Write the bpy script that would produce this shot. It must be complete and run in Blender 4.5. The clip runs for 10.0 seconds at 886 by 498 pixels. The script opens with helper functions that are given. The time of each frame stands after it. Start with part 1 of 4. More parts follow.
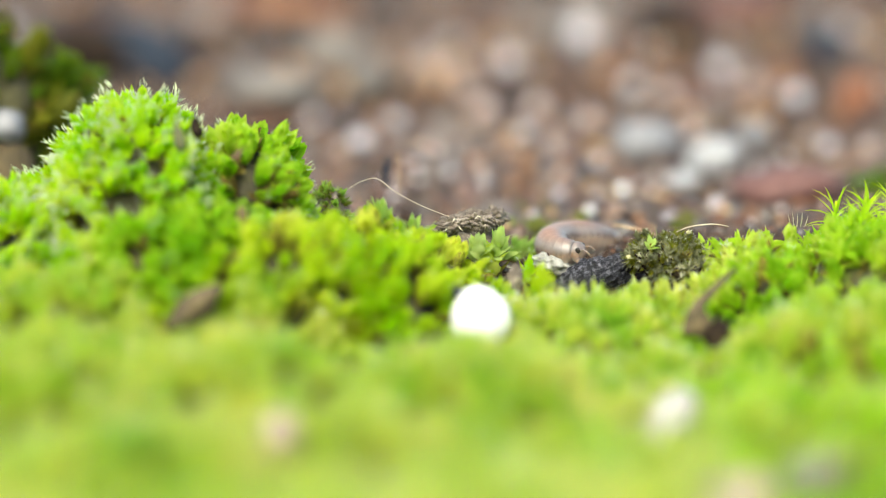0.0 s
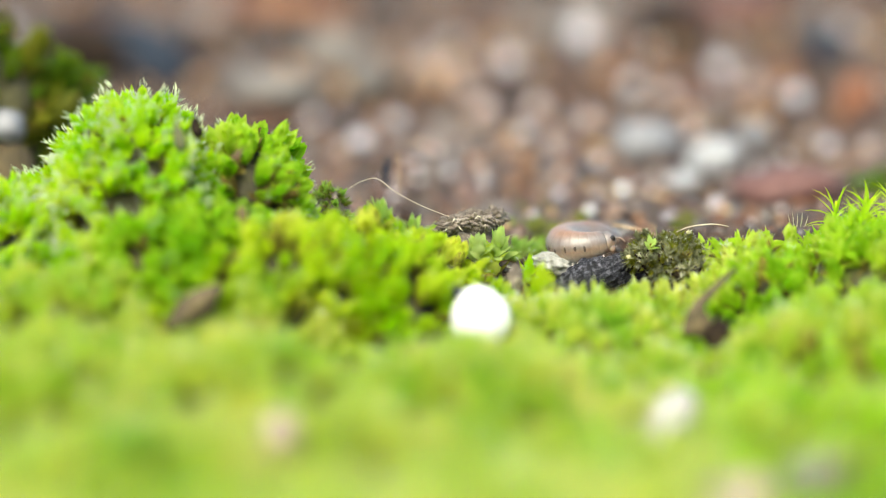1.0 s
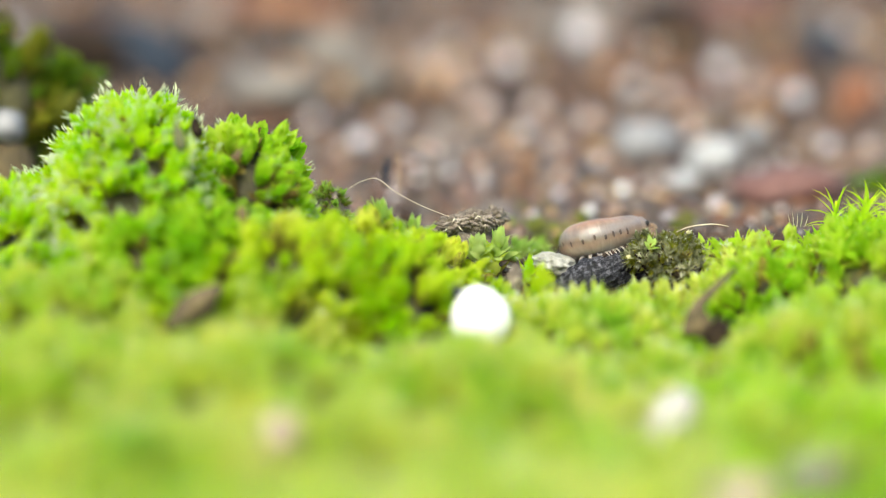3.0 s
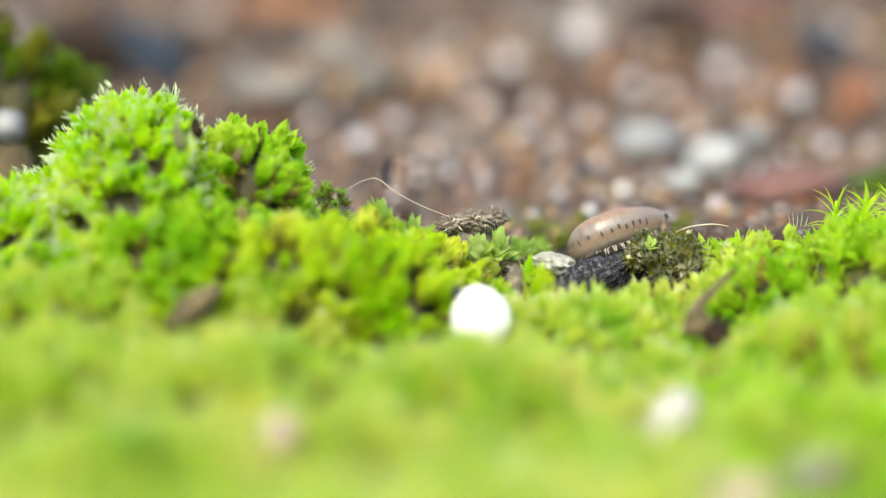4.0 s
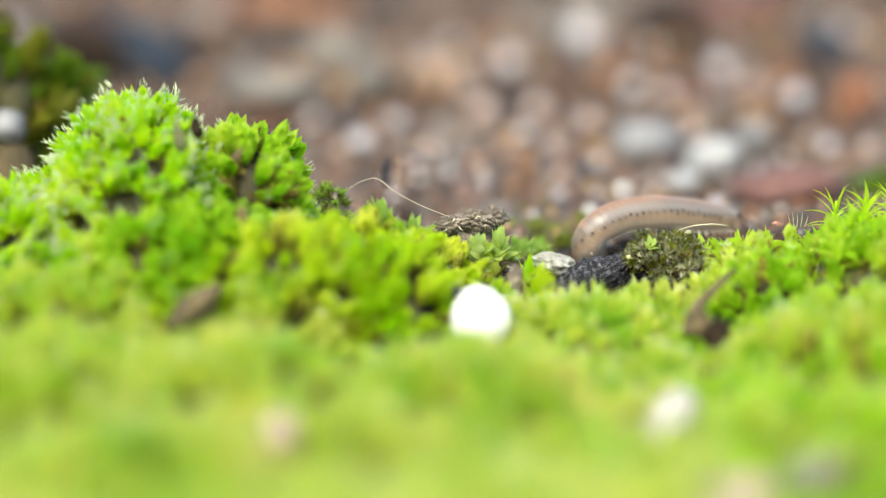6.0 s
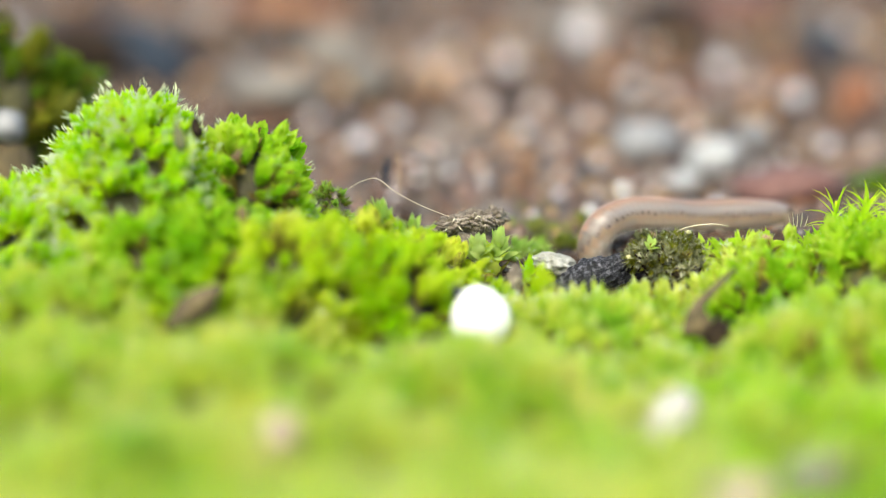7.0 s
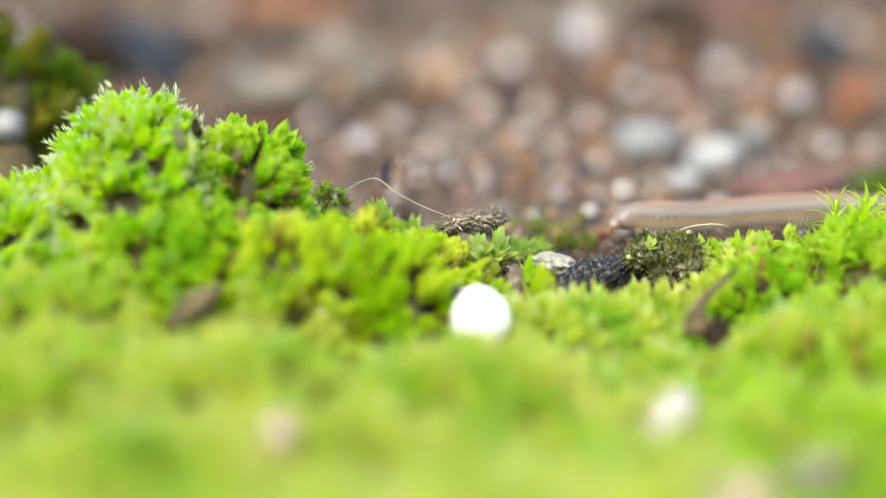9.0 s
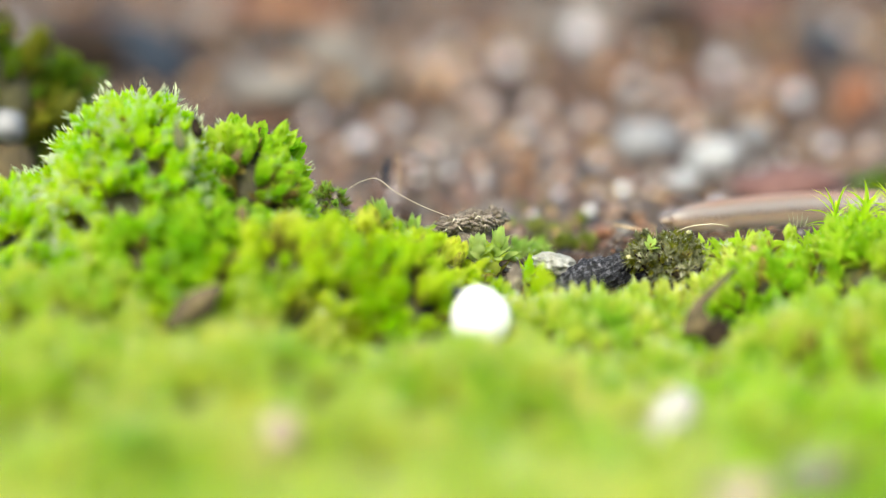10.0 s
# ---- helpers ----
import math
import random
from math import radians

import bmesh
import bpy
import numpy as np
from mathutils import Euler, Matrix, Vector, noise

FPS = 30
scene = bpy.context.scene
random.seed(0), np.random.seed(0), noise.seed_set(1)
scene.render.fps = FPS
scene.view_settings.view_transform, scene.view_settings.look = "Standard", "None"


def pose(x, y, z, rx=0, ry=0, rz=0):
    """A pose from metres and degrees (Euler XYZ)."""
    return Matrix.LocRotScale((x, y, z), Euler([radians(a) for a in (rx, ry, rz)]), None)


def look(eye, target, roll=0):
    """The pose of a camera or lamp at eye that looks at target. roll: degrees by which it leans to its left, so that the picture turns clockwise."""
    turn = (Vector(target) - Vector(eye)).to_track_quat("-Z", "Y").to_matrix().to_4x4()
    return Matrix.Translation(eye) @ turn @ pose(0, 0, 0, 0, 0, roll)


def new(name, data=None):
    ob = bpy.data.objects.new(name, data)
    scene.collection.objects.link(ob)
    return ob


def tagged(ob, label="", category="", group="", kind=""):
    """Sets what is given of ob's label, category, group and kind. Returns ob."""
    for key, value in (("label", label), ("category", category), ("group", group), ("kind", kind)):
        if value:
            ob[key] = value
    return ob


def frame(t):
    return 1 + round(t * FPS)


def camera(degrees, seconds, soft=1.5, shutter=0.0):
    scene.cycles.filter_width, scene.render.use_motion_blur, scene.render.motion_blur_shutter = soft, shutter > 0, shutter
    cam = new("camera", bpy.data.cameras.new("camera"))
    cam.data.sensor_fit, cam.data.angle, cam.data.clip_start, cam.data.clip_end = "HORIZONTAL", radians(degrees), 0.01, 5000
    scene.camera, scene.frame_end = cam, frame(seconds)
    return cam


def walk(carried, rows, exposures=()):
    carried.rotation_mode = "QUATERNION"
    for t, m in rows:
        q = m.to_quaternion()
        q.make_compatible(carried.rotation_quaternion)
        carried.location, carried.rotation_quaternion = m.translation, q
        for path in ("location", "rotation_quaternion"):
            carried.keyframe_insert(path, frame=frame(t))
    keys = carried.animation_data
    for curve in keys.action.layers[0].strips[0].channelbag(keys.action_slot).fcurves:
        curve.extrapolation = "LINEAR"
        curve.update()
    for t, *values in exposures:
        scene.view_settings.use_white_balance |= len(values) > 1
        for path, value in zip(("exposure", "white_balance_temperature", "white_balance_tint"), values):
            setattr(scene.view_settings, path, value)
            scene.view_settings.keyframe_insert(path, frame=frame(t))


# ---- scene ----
MM = 0.001

# ---- camera: a macro lens on a low support, standing still ----
cam = camera(13.0, 10.0, soft=1.15)
EYE, AIM = (0.0, -0.2165, 0.0394), (0.0, 0.0, 0.0)
cam.data.dof.use_dof = True
cam.data.dof.focus_distance = 0.2205
cam.data.dof.aperture_fstop = 13.2
walk(cam, [(0.0, look(EYE, AIM)), (10.0, look(EYE, AIM))], [(0.0, 1.5, 6900, -1), (10.0, 1.5, 6900, -1)])

# ---- light: bright daylight under a thin overcast ----
world = bpy.data.worlds.new("daylight")
scene.world = world
world.use_nodes = True
wn = world.node_tree.nodes
sky = wn.new("ShaderNodeTexSky")
sky.sky_type = "NISHITA"
sky.sun_disc = False
sky.sun_elevation = radians(52)
sky.sun_rotation = radians(205)
sky.dust_density = 4.0
wn["Background"].inputs[1].default_value = 0.15
world.node_tree.links.new(sky.outputs[0], wn["Background"].inputs[0])
sun = new("sun", bpy.data.lights.new("sun", "SUN"))
sun.data.energy = 1.3
sun.data.angle = radians(40)
sun.data.color = (1.0, 0.96, 0.9)
sun.matrix_world = look((-0.45, -1.0, 1.45), (0, 0, 0))


# ---- materials ----
def material(name, rough=0.6, metal=0.0, spec=0.5):
    m = bpy.data.materials.new(name)
    m.use_nodes = True
    b = m.node_tree.nodes["Principled BSDF"]
    b.inputs["Roughness"].default_value = rough
    b.inputs["Metallic"].default_value = metal
    b.inputs["Specular IOR Level"].default_value = spec
    return m, m.node_tree, b


def ramp(nt, source, stops):
    r = nt.nodes.new("ShaderNodeValToRGB")
    els = r.color_ramp.elements
    while len(els) < len(stops):
        els.new(0.5)
    for e, (p, c) in zip(els, stops):
        e.position, e.color = p, (*c, 1)
    nt.links.new(source, r.inputs[0])
    return r.outputs[0]


def noise_tex(nt, scale, detail=4.0, rough=0.6):
    co = nt.nodes.new("ShaderNodeTexCoord")
    n = nt.nodes.new("ShaderNodeTexNoise")
    n.inputs["Scale"].default_value = scale
    n.inputs["Detail"].default_value = detail
    n.inputs["Roughness"].default_value = rough
    nt.links.new(co.outputs["Object"], n.inputs["Vector"])
    return n.outputs["Fac"]


def mix_rgb(nt, fac, a, b, mode="MIX"):
    m = nt.nodes.new("ShaderNodeMix")
    m.data_type, m.blend_type = "RGBA", mode
    for sock, v in ((m.inputs[0], fac), (m.inputs[6], a), (m.inputs[7], b)):
        if hasattr(v, "is_output"):
            nt.links.new(v, sock)
        elif isinstance(v, (int, float)):
            sock.default_value = v
        else:
            sock.default_value = (*v, 1)
    return m.outputs[2]


def add_bump(nt, b, height, strength, dist):
    bp = nt.nodes.new("ShaderNodeBump")
    bp.inputs["Strength"].default_value = strength
    bp.inputs["Distance"].default_value = dist * MM
    nt.links.new(height, bp.inputs["Height"])
    nt.links.new(bp.outputs[0], b.inputs["Normal"])


def island(nt):
    return nt.nodes.new("ShaderNodeNewGeometry").outputs["Random Per Island"]


def stone_material(name, dark, mid, pale, scale, rough=0.6, bump=0.15, coat=0.0, spec=0.5):
    """Mineral: coarse patches and fine grains of three tones."""
    m, nt, b = material(name, rough, spec=spec)
    c = ramp(nt, noise_tex(nt, scale, 8, 0.7), [(0.3, dark), (0.5, mid), (0.72, pale)])
    big = ramp(nt, noise_tex(nt, scale * 0.17, 3), [(0.3, (0.7, 0.7, 0.7)), (0.7, (1.1, 1.08, 1.05))])
    nt.links.new(mix_rgb(nt, 1.0, c, big, "MULTIPLY"), b.inputs["Base Color"])
    add_bump(nt, b, noise_tex(nt, scale * 1.6, 6, 0.7), 0.8, bump)
    b.inputs["Coat Weight"].default_value = coat
    b.inputs["Coat Roughness"].default_value = 0.15
    return m


def leaf_material(name, tones, through_tones, share=0.42, rough=0.55):
    """Thin wet leaf: light passes through it."""
    m, nt, b = material(name, rough, spec=0.12)
    rnd = island(nt)
    grain = noise_tex(nt, 4200, 4)
    where = nt.nodes.new("ShaderNodeNewGeometry").outputs["Position"]
    total = None
    for src, gain, scale in ((rnd, 0.24, 0), (None, 0.9, 330), (None, 0.8, 95)):
        if src is None:
            n = nt.nodes.new("ShaderNodeTexNoise")
            n.inputs["Scale"].default_value = scale
            n.inputs["Detail"].default_value = 2.0
            nt.links.new(where, n.inputs["Vector"])
            src = n.outputs["Fac"]
        mixed = nt.nodes.new("ShaderNodeMath")
        mixed.operation = "MULTIPLY_ADD"
        mixed.inputs[1].default_value = gain
        mixed.inputs[2].default_value = -0.5
        nt.links.new(src, mixed.inputs[0])
        if total is not None:
            nt.links.new(total, mixed.inputs[2])
        total = mixed.outputs[0]
    tone = ramp(nt, mixed.outputs[0], [(p, c) for p, c in zip((0.22, 0.5, 0.78), tones)])
    fine = ramp(nt, grain, [(0.3, (0.82, 0.86, 0.8)), (0.7, (1.12, 1.08, 1.1))])
    nt.links.new(mix_rgb(nt, 1.0, tone, fine, "MULTIPLY"), b.inputs["Base Color"])
    tr = nt.nodes.new("ShaderNodeBsdfTranslucent")
    t2 = ramp(nt, mixed.outputs[0], [(p, c) for p, c in zip((0.22, 0.5, 0.78), through_tones)])
    nt.links.new(t2, tr.inputs[0])
    mx = nt.nodes.new("ShaderNodeMixShader")
    mx.inputs[0].default_value = share
    nt.links.new(b.outputs[0], mx.inputs[1])
    nt.links.new(tr.outputs[0], mx.inputs[2])
    nt.links.new(mx.outputs[0], nt.nodes["Material Output"].inputs[0])
    return m


moss_green = leaf_material("moss_green", [(0.2, 0.42, 0.012), (0.39, 0.58, 0.022), (0.57, 0.65, 0.08)],
                           [(0.42, 0.79, 0.014), (0.69, 0.89, 0.03), (0.83, 0.88, 0.11)], 0.74, 0.65)
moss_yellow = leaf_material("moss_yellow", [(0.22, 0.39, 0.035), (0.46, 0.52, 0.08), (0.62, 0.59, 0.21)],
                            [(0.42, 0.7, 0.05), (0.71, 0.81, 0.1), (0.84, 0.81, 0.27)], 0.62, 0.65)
moss_right = leaf_material("moss_right", [(0.17, 0.34, 0.012), (0.37, 0.53, 0.04), (0.57, 0.6, 0.16)],
                           [(0.37, 0.71, 0.015), (0.66, 0.83, 0.055), (0.83, 0.84, 0.2)], 0.62, 0.65)
moss_bank = leaf_material("moss_bank", [(0.23, 0.38, 0.012), (0.44, 0.55, 0.032), (0.61, 0.61, 0.1)],
                          [(0.44, 0.74, 0.008), (0.7, 0.84, 0.03), (0.82, 0.82, 0.13)], 0.68, 0.65)
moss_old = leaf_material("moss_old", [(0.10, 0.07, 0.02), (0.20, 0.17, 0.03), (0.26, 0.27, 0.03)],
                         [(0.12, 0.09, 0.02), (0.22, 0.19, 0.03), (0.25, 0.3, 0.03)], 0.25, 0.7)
moss_hair = leaf_material("moss_hair", [(0.5, 0.62, 0.3), (0.62, 0.7, 0.44), (0.72, 0.76, 0.58)],
                          [(0.6, 0.62, 0.5), (0.6, 0.62, 0.5), (0.7, 0.7, 0.6)], 0.4, 0.35)
moss_pale = leaf_material("moss_pale", [(0.22, 0.4, 0.05), (0.36, 0.5, 0.1), (0.5, 0.58, 0.22)],
                          [(0.4, 0.64, 0.1), (0.55, 0.7, 0.18), (0.68, 0.74, 0.34)], 0.55, 0.45)
moss_haze = leaf_material("moss_haze", [(0.13, 0.17, 0.02), (0.22, 0.25, 0.04), (0.32, 0.33, 0.09)],
                          [(0.2, 0.28, 0.03), (0.3, 0.36, 0.06), (0.42, 0.45, 0.14)], 0.4, 0.6)
moss_dark = leaf_material("moss_dark", [(0.08, 0.09, 0.008), (0.15, 0.155, 0.014), (0.29, 0.26, 0.03)],
                          [(0.09, 0.13, 0.007), (0.17, 0.21, 0.012), (0.27, 0.28, 0.025)], 0.35, 0.6)
moss_mid = leaf_material("moss_mid", [(0.06, 0.14, 0.006), (0.12, 0.2, 0.01), (0.2, 0.26, 0.03)],
                         [(0.1, 0.24, 0.006), (0.17, 0.3, 0.01), (0.25, 0.33, 0.03)], 0.4, 0.5)
moss_grey = leaf_material("moss_grey", [(0.04, 0.045, 0.022), (0.17, 0.175, 0.09), (0.46, 0.45, 0.33)],
                          [(0.1, 0.11, 0.03), (0.17, 0.19, 0.06), (0.25, 0.27, 0.1)], 0.25, 0.7)

soil_mat = stone_material("soil", (0.0104, 0.0053, 0.0026), (0.0388, 0.0198, 0.0107), (0.0862, 0.0502, 0.0302), 420, 0.85, 0.5, spec=0.25)
peat_mat = stone_material("peat", (0.02, 0.018, 0.008), (0.06, 0.055, 0.02), (0.11, 0.1, 0.035), 500, 0.9, 0.4)
white_mat = stone_material("white_quartz", (0.6984, 0.7100, 0.7216), (0.7760, 0.7900, 0.8041), (0.8342, 0.8500, 0.8660), 700, 0.35, 0.04, 0.3)
cream_mat = stone_material("cream_stone", (0.2538, 0.1848, 0.1366), (0.3626, 0.2816, 0.2136), (0.4533, 0.3696, 0.2906), 600, 0.6, 0.08)
dusty_mat = stone_material("dusty_quartz", (0.105, 0.105, 0.115), (0.175, 0.177, 0.19), (0.24, 0.243, 0.262), 300, 0.5, 0.15)
quartz_mat = stone_material("bright_quartz", (0.22, 0.225, 0.24), (0.3, 0.305, 0.32), (0.38, 0.385, 0.4), 300, 0.45, 0.12)
# lilac, pink and rust tones of the grains that act as glints
lilac_mat = stone_material("lilac_glint", (0.34, 0.32, 0.36), (0.44, 0.415, 0.46), (0.52, 0.5, 0.54), 600, 0.35, 0.06, 0.3)
pink_mat = stone_material("pink_glint", (0.3, 0.22, 0.19), (0.4, 0.3, 0.27), (0.48, 0.39, 0.36), 600, 0.4, 0.06, 0.3)
rust_mat = stone_material("rust_glint", (0.2, 0.09, 0.035), (0.32, 0.15, 0.06), (0.4, 0.22, 0.1), 600, 0.4, 0.06, 0.3)
offwhite_mat = stone_material("offwhite_stone", (0.26, 0.25, 0.225), (0.34, 0.33, 0.305), (0.40, 0.39, 0.36), 500, 0.5, 0.06)
# pale third tone of the charcoal puts the grains' sparkle into the colour
char_mat = stone_material("charcoal", (0.004, 0.004, 0.007), (0.014, 0.014, 0.022), (0.32, 0.32, 0.38), 3600, 0.45, 0.6)
slate_mat = stone_material("slate", (0.0100, 0.0141, 0.0242), (0.0196, 0.0275, 0.0424), (0.0391, 0.0480, 0.0659), 300, 0.8, 0.2, spec=0.15)
brick_mat = stone_material("brick_clay", (0.1234, 0.0488, 0.0256), (0.1909, 0.0755, 0.0386), (0.2357, 0.1074, 0.0594), 380, 0.8, 0.2)
rose_mat = stone_material("rose_brick", (0.0756, 0.0307, 0.0264), (0.1134, 0.0509, 0.0435), (0.1360, 0.0727, 0.0614), 380, 0.75, 0.15)
grey_mat = stone_material("grey_stone", (0.095, 0.085, 0.076), (0.15, 0.135, 0.122), (0.2, 0.182, 0.166), 420, 0.6, 0.15)
flake_mat = stone_material("pale_flake", (0.12, 0.12, 0.105), (0.29, 0.29, 0.26), (0.45, 0.45, 0.42), 1500, 0.6, 0.15)
earth_mat = stone_material("dark_earth", (0.006, 0.004, 0.003), (0.02, 0.013, 0.009), (0.05, 0.034, 0.024), 500, 0.9, 0.3, spec=0.15)
ochre_mat = stone_material("ochre_stone", (0.06, 0.032, 0.012), (0.13, 0.07, 0.03), (0.2, 0.12, 0.06), 420, 0.7, 0.2)
bark_mat = stone_material("bark", (0.06, 0.045, 0.03), (0.16, 0.13, 0.105), (0.42, 0.37, 0.31), 1500, 0.8, 0.3)
greybark_mat = stone_material("grey_bark", (0.06, 0.05, 0.05), (0.13, 0.105, 0.1), (0.22, 0.18, 0.165), 700, 0.7, 0.25)
twig_mat = stone_material("twig", (0.03, 0.022, 0.01), (0.085, 0.062, 0.027), (0.16, 0.12, 0.06), 900, 0.8, 0.25)
dryleaf_mat = stone_material("dry_leaf", (0.05, 0.028, 0.012), (0.13, 0.075, 0.032), (0.24, 0.16, 0.08), 900, 0.7, 0.2)
husk_mat = stone_material("husk", (0.12, 0.07, 0.035), (0.33, 0.23, 0.13), (0.52, 0.42, 0.29), 1100, 0.6, 0.15)
fibre_mat = stone_material("fibre", (0.34, 0.3, 0.2), (0.48, 0.43, 0.32), (0.56, 0.52, 0.42), 900, 0.4, 0.0)
seed_mat = stone_material("pale_seed", (0.3, 0.27, 0.12), (0.42, 0.39, 0.2), (0.5, 0.48, 0.3), 900, 0.4, 0.02)

gravel_mat, nt, bs = material("gravel_mix", 0.5)
tone = ramp(nt, island(nt), [(0.0, (0.004, 0.003, 0.002)), (0.25, (0.026, 0.011, 0.004)), (0.36, (0.19, 0.066, 0.018)), (0.5, (0.028, 0.017, 0.009)),
                             (0.66, (0.14, 0.07, 0.028)), (0.78, (0.1, 0.072, 0.048)), (0.92, (0.06, 0.024, 0.012)), (0.985, (0.2, 0.185, 0.17))])
fine = ramp(nt, noise_tex(nt, 900, 6), [(0.3, (0.46, 0.46, 0.46)), (0.7, (1.0, 1.0, 1.0))])
nt.links.new(mix_rgb(nt, 1.0, tone, fine, "MULTIPLY"), bs.inputs["Base Color"])
add_bump(nt, bs, noise_tex(nt, 1500, 6), 0.7, 0.15)
bs.inputs["Coat Weight"].default_value = 0.35
bs.inputs["Coat Roughness"].default_value = 0.2

# bright grain colours stand in for glints off wet crumbs
grit_mat, nt, bs = material("glint_grit", 0.35)
tone = ramp(nt, island(nt), [(0.0, (0.62, 0.6, 0.63)), (0.2, (0.46, 0.24, 0.08)), (0.4, (0.5, 0.33, 0.13)), (0.6, (0.4, 0.16, 0.045)), (0.8, (0.6, 0.57, 0.59)), (0.85, (0.3, 0.17, 0.1)), (1.0, (0.36, 0.22, 0.13))])
fine = ramp(nt, noise_tex(nt, 900, 6), [(0.3, (0.75, 0.75, 0.75)), (0.7, (1.1, 1.1, 1.1))])
nt.links.new(mix_rgb(nt, 1.0, tone, fine, "MULTIPLY"), bs.inputs["Base Color"])
bs.inputs["Coat Weight"].default_value = 0.5
bs.inputs["Coat Roughness"].default_value = 0.12

# horny, slightly see-through cuticle: greyer on the back, tan on the flanks
ring_mat, nt, bs = material("cuticle", 0.45)
co = nt.nodes.new("ShaderNodeTexCoord")
sep = nt.nodes.new("ShaderNodeSeparateXYZ")
nt.links.new(co.outputs["Object"], sep.inputs[0])
mr = nt.nodes.new("ShaderNodeMapRange")
mr.inputs["From Min"].default_value, mr.inputs["From Max"].default_value = -0.9 * MM, 0.95 * MM
nt.links.new(sep.outputs["Z"], mr.inputs["Value"])
# back's grey also holds some sky sheen; pale lower flank offsets its shade
side = ramp(nt, mr.outputs[0], [(0.0, (0.46, 0.41, 0.36)), (0.25, (0.42, 0.325, 0.25)), (0.44, (0.3, 0.21, 0.15)), (0.56, (0.165, 0.125, 0.105)), (0.72, (0.18, 0.152, 0.142)), (0.84, (0.175, 0.135, 0.115)), (1.0, (0.23, 0.13, 0.08))])
fine = ramp(nt, noise_tex(nt, 2600, 5), [(0.3, (0.8, 0.78, 0.76)), (0.7, (1.1, 1.1, 1.1))])
mrx = nt.nodes.new("ShaderNodeMapRange")
mrx.inputs["From Min"].default_value, mrx.inputs["From Max"].default_value = -0.22 * MM, 0.24 * MM
nt.links.new(sep.outputs["X"], mrx.inputs["Value"])
band = ramp(nt, mrx.outputs[0], [(0.0, (1.08, 1.08, 1.08)), (0.16, (1.05, 1.05, 1.04)), (0.3, (0.99, 0.985, 0.98)), (0.85, (0.98, 0.975, 0.97)), (1.0, (0.91, 0.905, 0.9))])
skin = mix_rgb(nt, 1.0, side, fine, "MULTIPLY")
nt.links.new(mix_rgb(nt, 1.0, skin, band, "MULTIPLY"), bs.inputs["Base Color"])
bs.inputs["Subsurface Weight"].default_value = 0.5
bs.inputs["Subsurface Radius"].default_value = (0.5 * MM, 0.3 * MM, 0.2 * MM)
bs.inputs["Subsurface Scale"].default_value = 1.0
bs.inputs["Coat Weight"].default_value = 0.42
bs.inputs["Coat Roughness"].default_value = 0.26
spot_mat = stone_material("gland_brown", (0.03, 0.018, 0.014), (0.055, 0.033, 0.026), (0.085, 0.052, 0.04), 2500, 0.4, 0.0)
eye_mat = stone_material("eye_black", (0.006, 0.004, 0.004), (0.012, 0.008, 0.007), (0.02, 0.014, 0.012), 2500, 0.3, 0.0)
mite_mat = stone_material("mite_pink", (0.36, 0.16, 0.12), (0.44, 0.21, 0.16), (0.5, 0.27, 0.22), 2500, 0.4, 0.0)
leg_mat = stone_material("pale_leg", (0.42, 0.37, 0.32), (0.55, 0.5, 0.45), (0.64, 0.6, 0.56), 2500, 0.4, 0.0)


# ---- building helpers (all shapes are in millimetres) ----
def mesh_np(name, verts, tris, mats, idx=None, smooth=True):
    me = bpy.data.meshes.new(name)
    verts, tris = np.asarray(verts, float), np.asarray(tris, int)
    me.vertices.add(len(verts))
    me.vertices.foreach_set("co", (verts * MM).ravel())
    me.loops.add(tris.size)
    me.loops.foreach_set("vertex_index", tris.ravel().astype(np.int32))
    me.polygons.add(len(tris))
    me.polygons.foreach_set("loop_start", np.arange(0, tris.size, tris.shape[1], dtype=np.int32))
    for m in mats:
        me.materials.append(m)
    if idx is not None:
        me.polygons.foreach_set("material_index", np.asarray(idx, np.int32))
    me.update(calc_edges=True)
    me.polygons.foreach_set("use_smooth", np.full(len(tris), smooth))
    return me


def part(name, me, parent, label="", at=None):
    ob = new(name, me)
    ob.parent = parent
    if at is not None:
        ob.matrix_basis = at
    if label:
        ob["label"] = label
    return ob


def empty(name, x, y, z, **tags):
    ob = new(name)
    ob.empty_display_size = 0.001
    ob.matrix_basis = pose(x * MM, y * MM, z * MM)
    return tagged(ob, **tags)


def place(x, y, z, rx=0, ry=0, rz=0):
    return pose(x * MM, y * MM, z * MM, rx, ry, rz)


def blob(size, rough=0.18, freq=0.9, seed=0, sub=3, facet=0.0, grit=0.0):
    """A weathered stone: an icosphere with uneven sides. size: half axes in mm."""
    bm = bmesh.new()
    bmesh.ops.create_icosphere(bm, subdivisions=sub, radius=1.0)
    off = Vector((seed * 3.7, seed * 1.9, seed * 5.3))
    for v in bm.verts:
        d = v.co.normalized()
        k = 1 + rough * noise.noise(d * freq * 1.6 + off) + rough * 0.45 * noise.noise(d * freq * 4.5 + off)
        if grit:
            k += grit * (noise.noise(d * 12 + off) + 0.8 * noise.noise(d * 27 + off))
        if facet:
            c = noise.cell_vector(d * 1.7 + off)
            k -= facet * abs(d.dot((c - Vector((0.5, 0.5, 0.5))).normalized())) ** 4
        v.co = Vector((d.x * size[0] * k, d.y * size[1] * k, d.z * size[2] * k))
    return bm


def egg(size, narrow, seed):
    """A smooth pebble that narrows towards its top."""
    bm = blob(size, 0.05, 0.9, seed, 4)
    for v in bm.verts:
        k = 1 - narrow * v.co.z / size[2]
        v.co.x *= k
        v.co.y *= k
    return bm


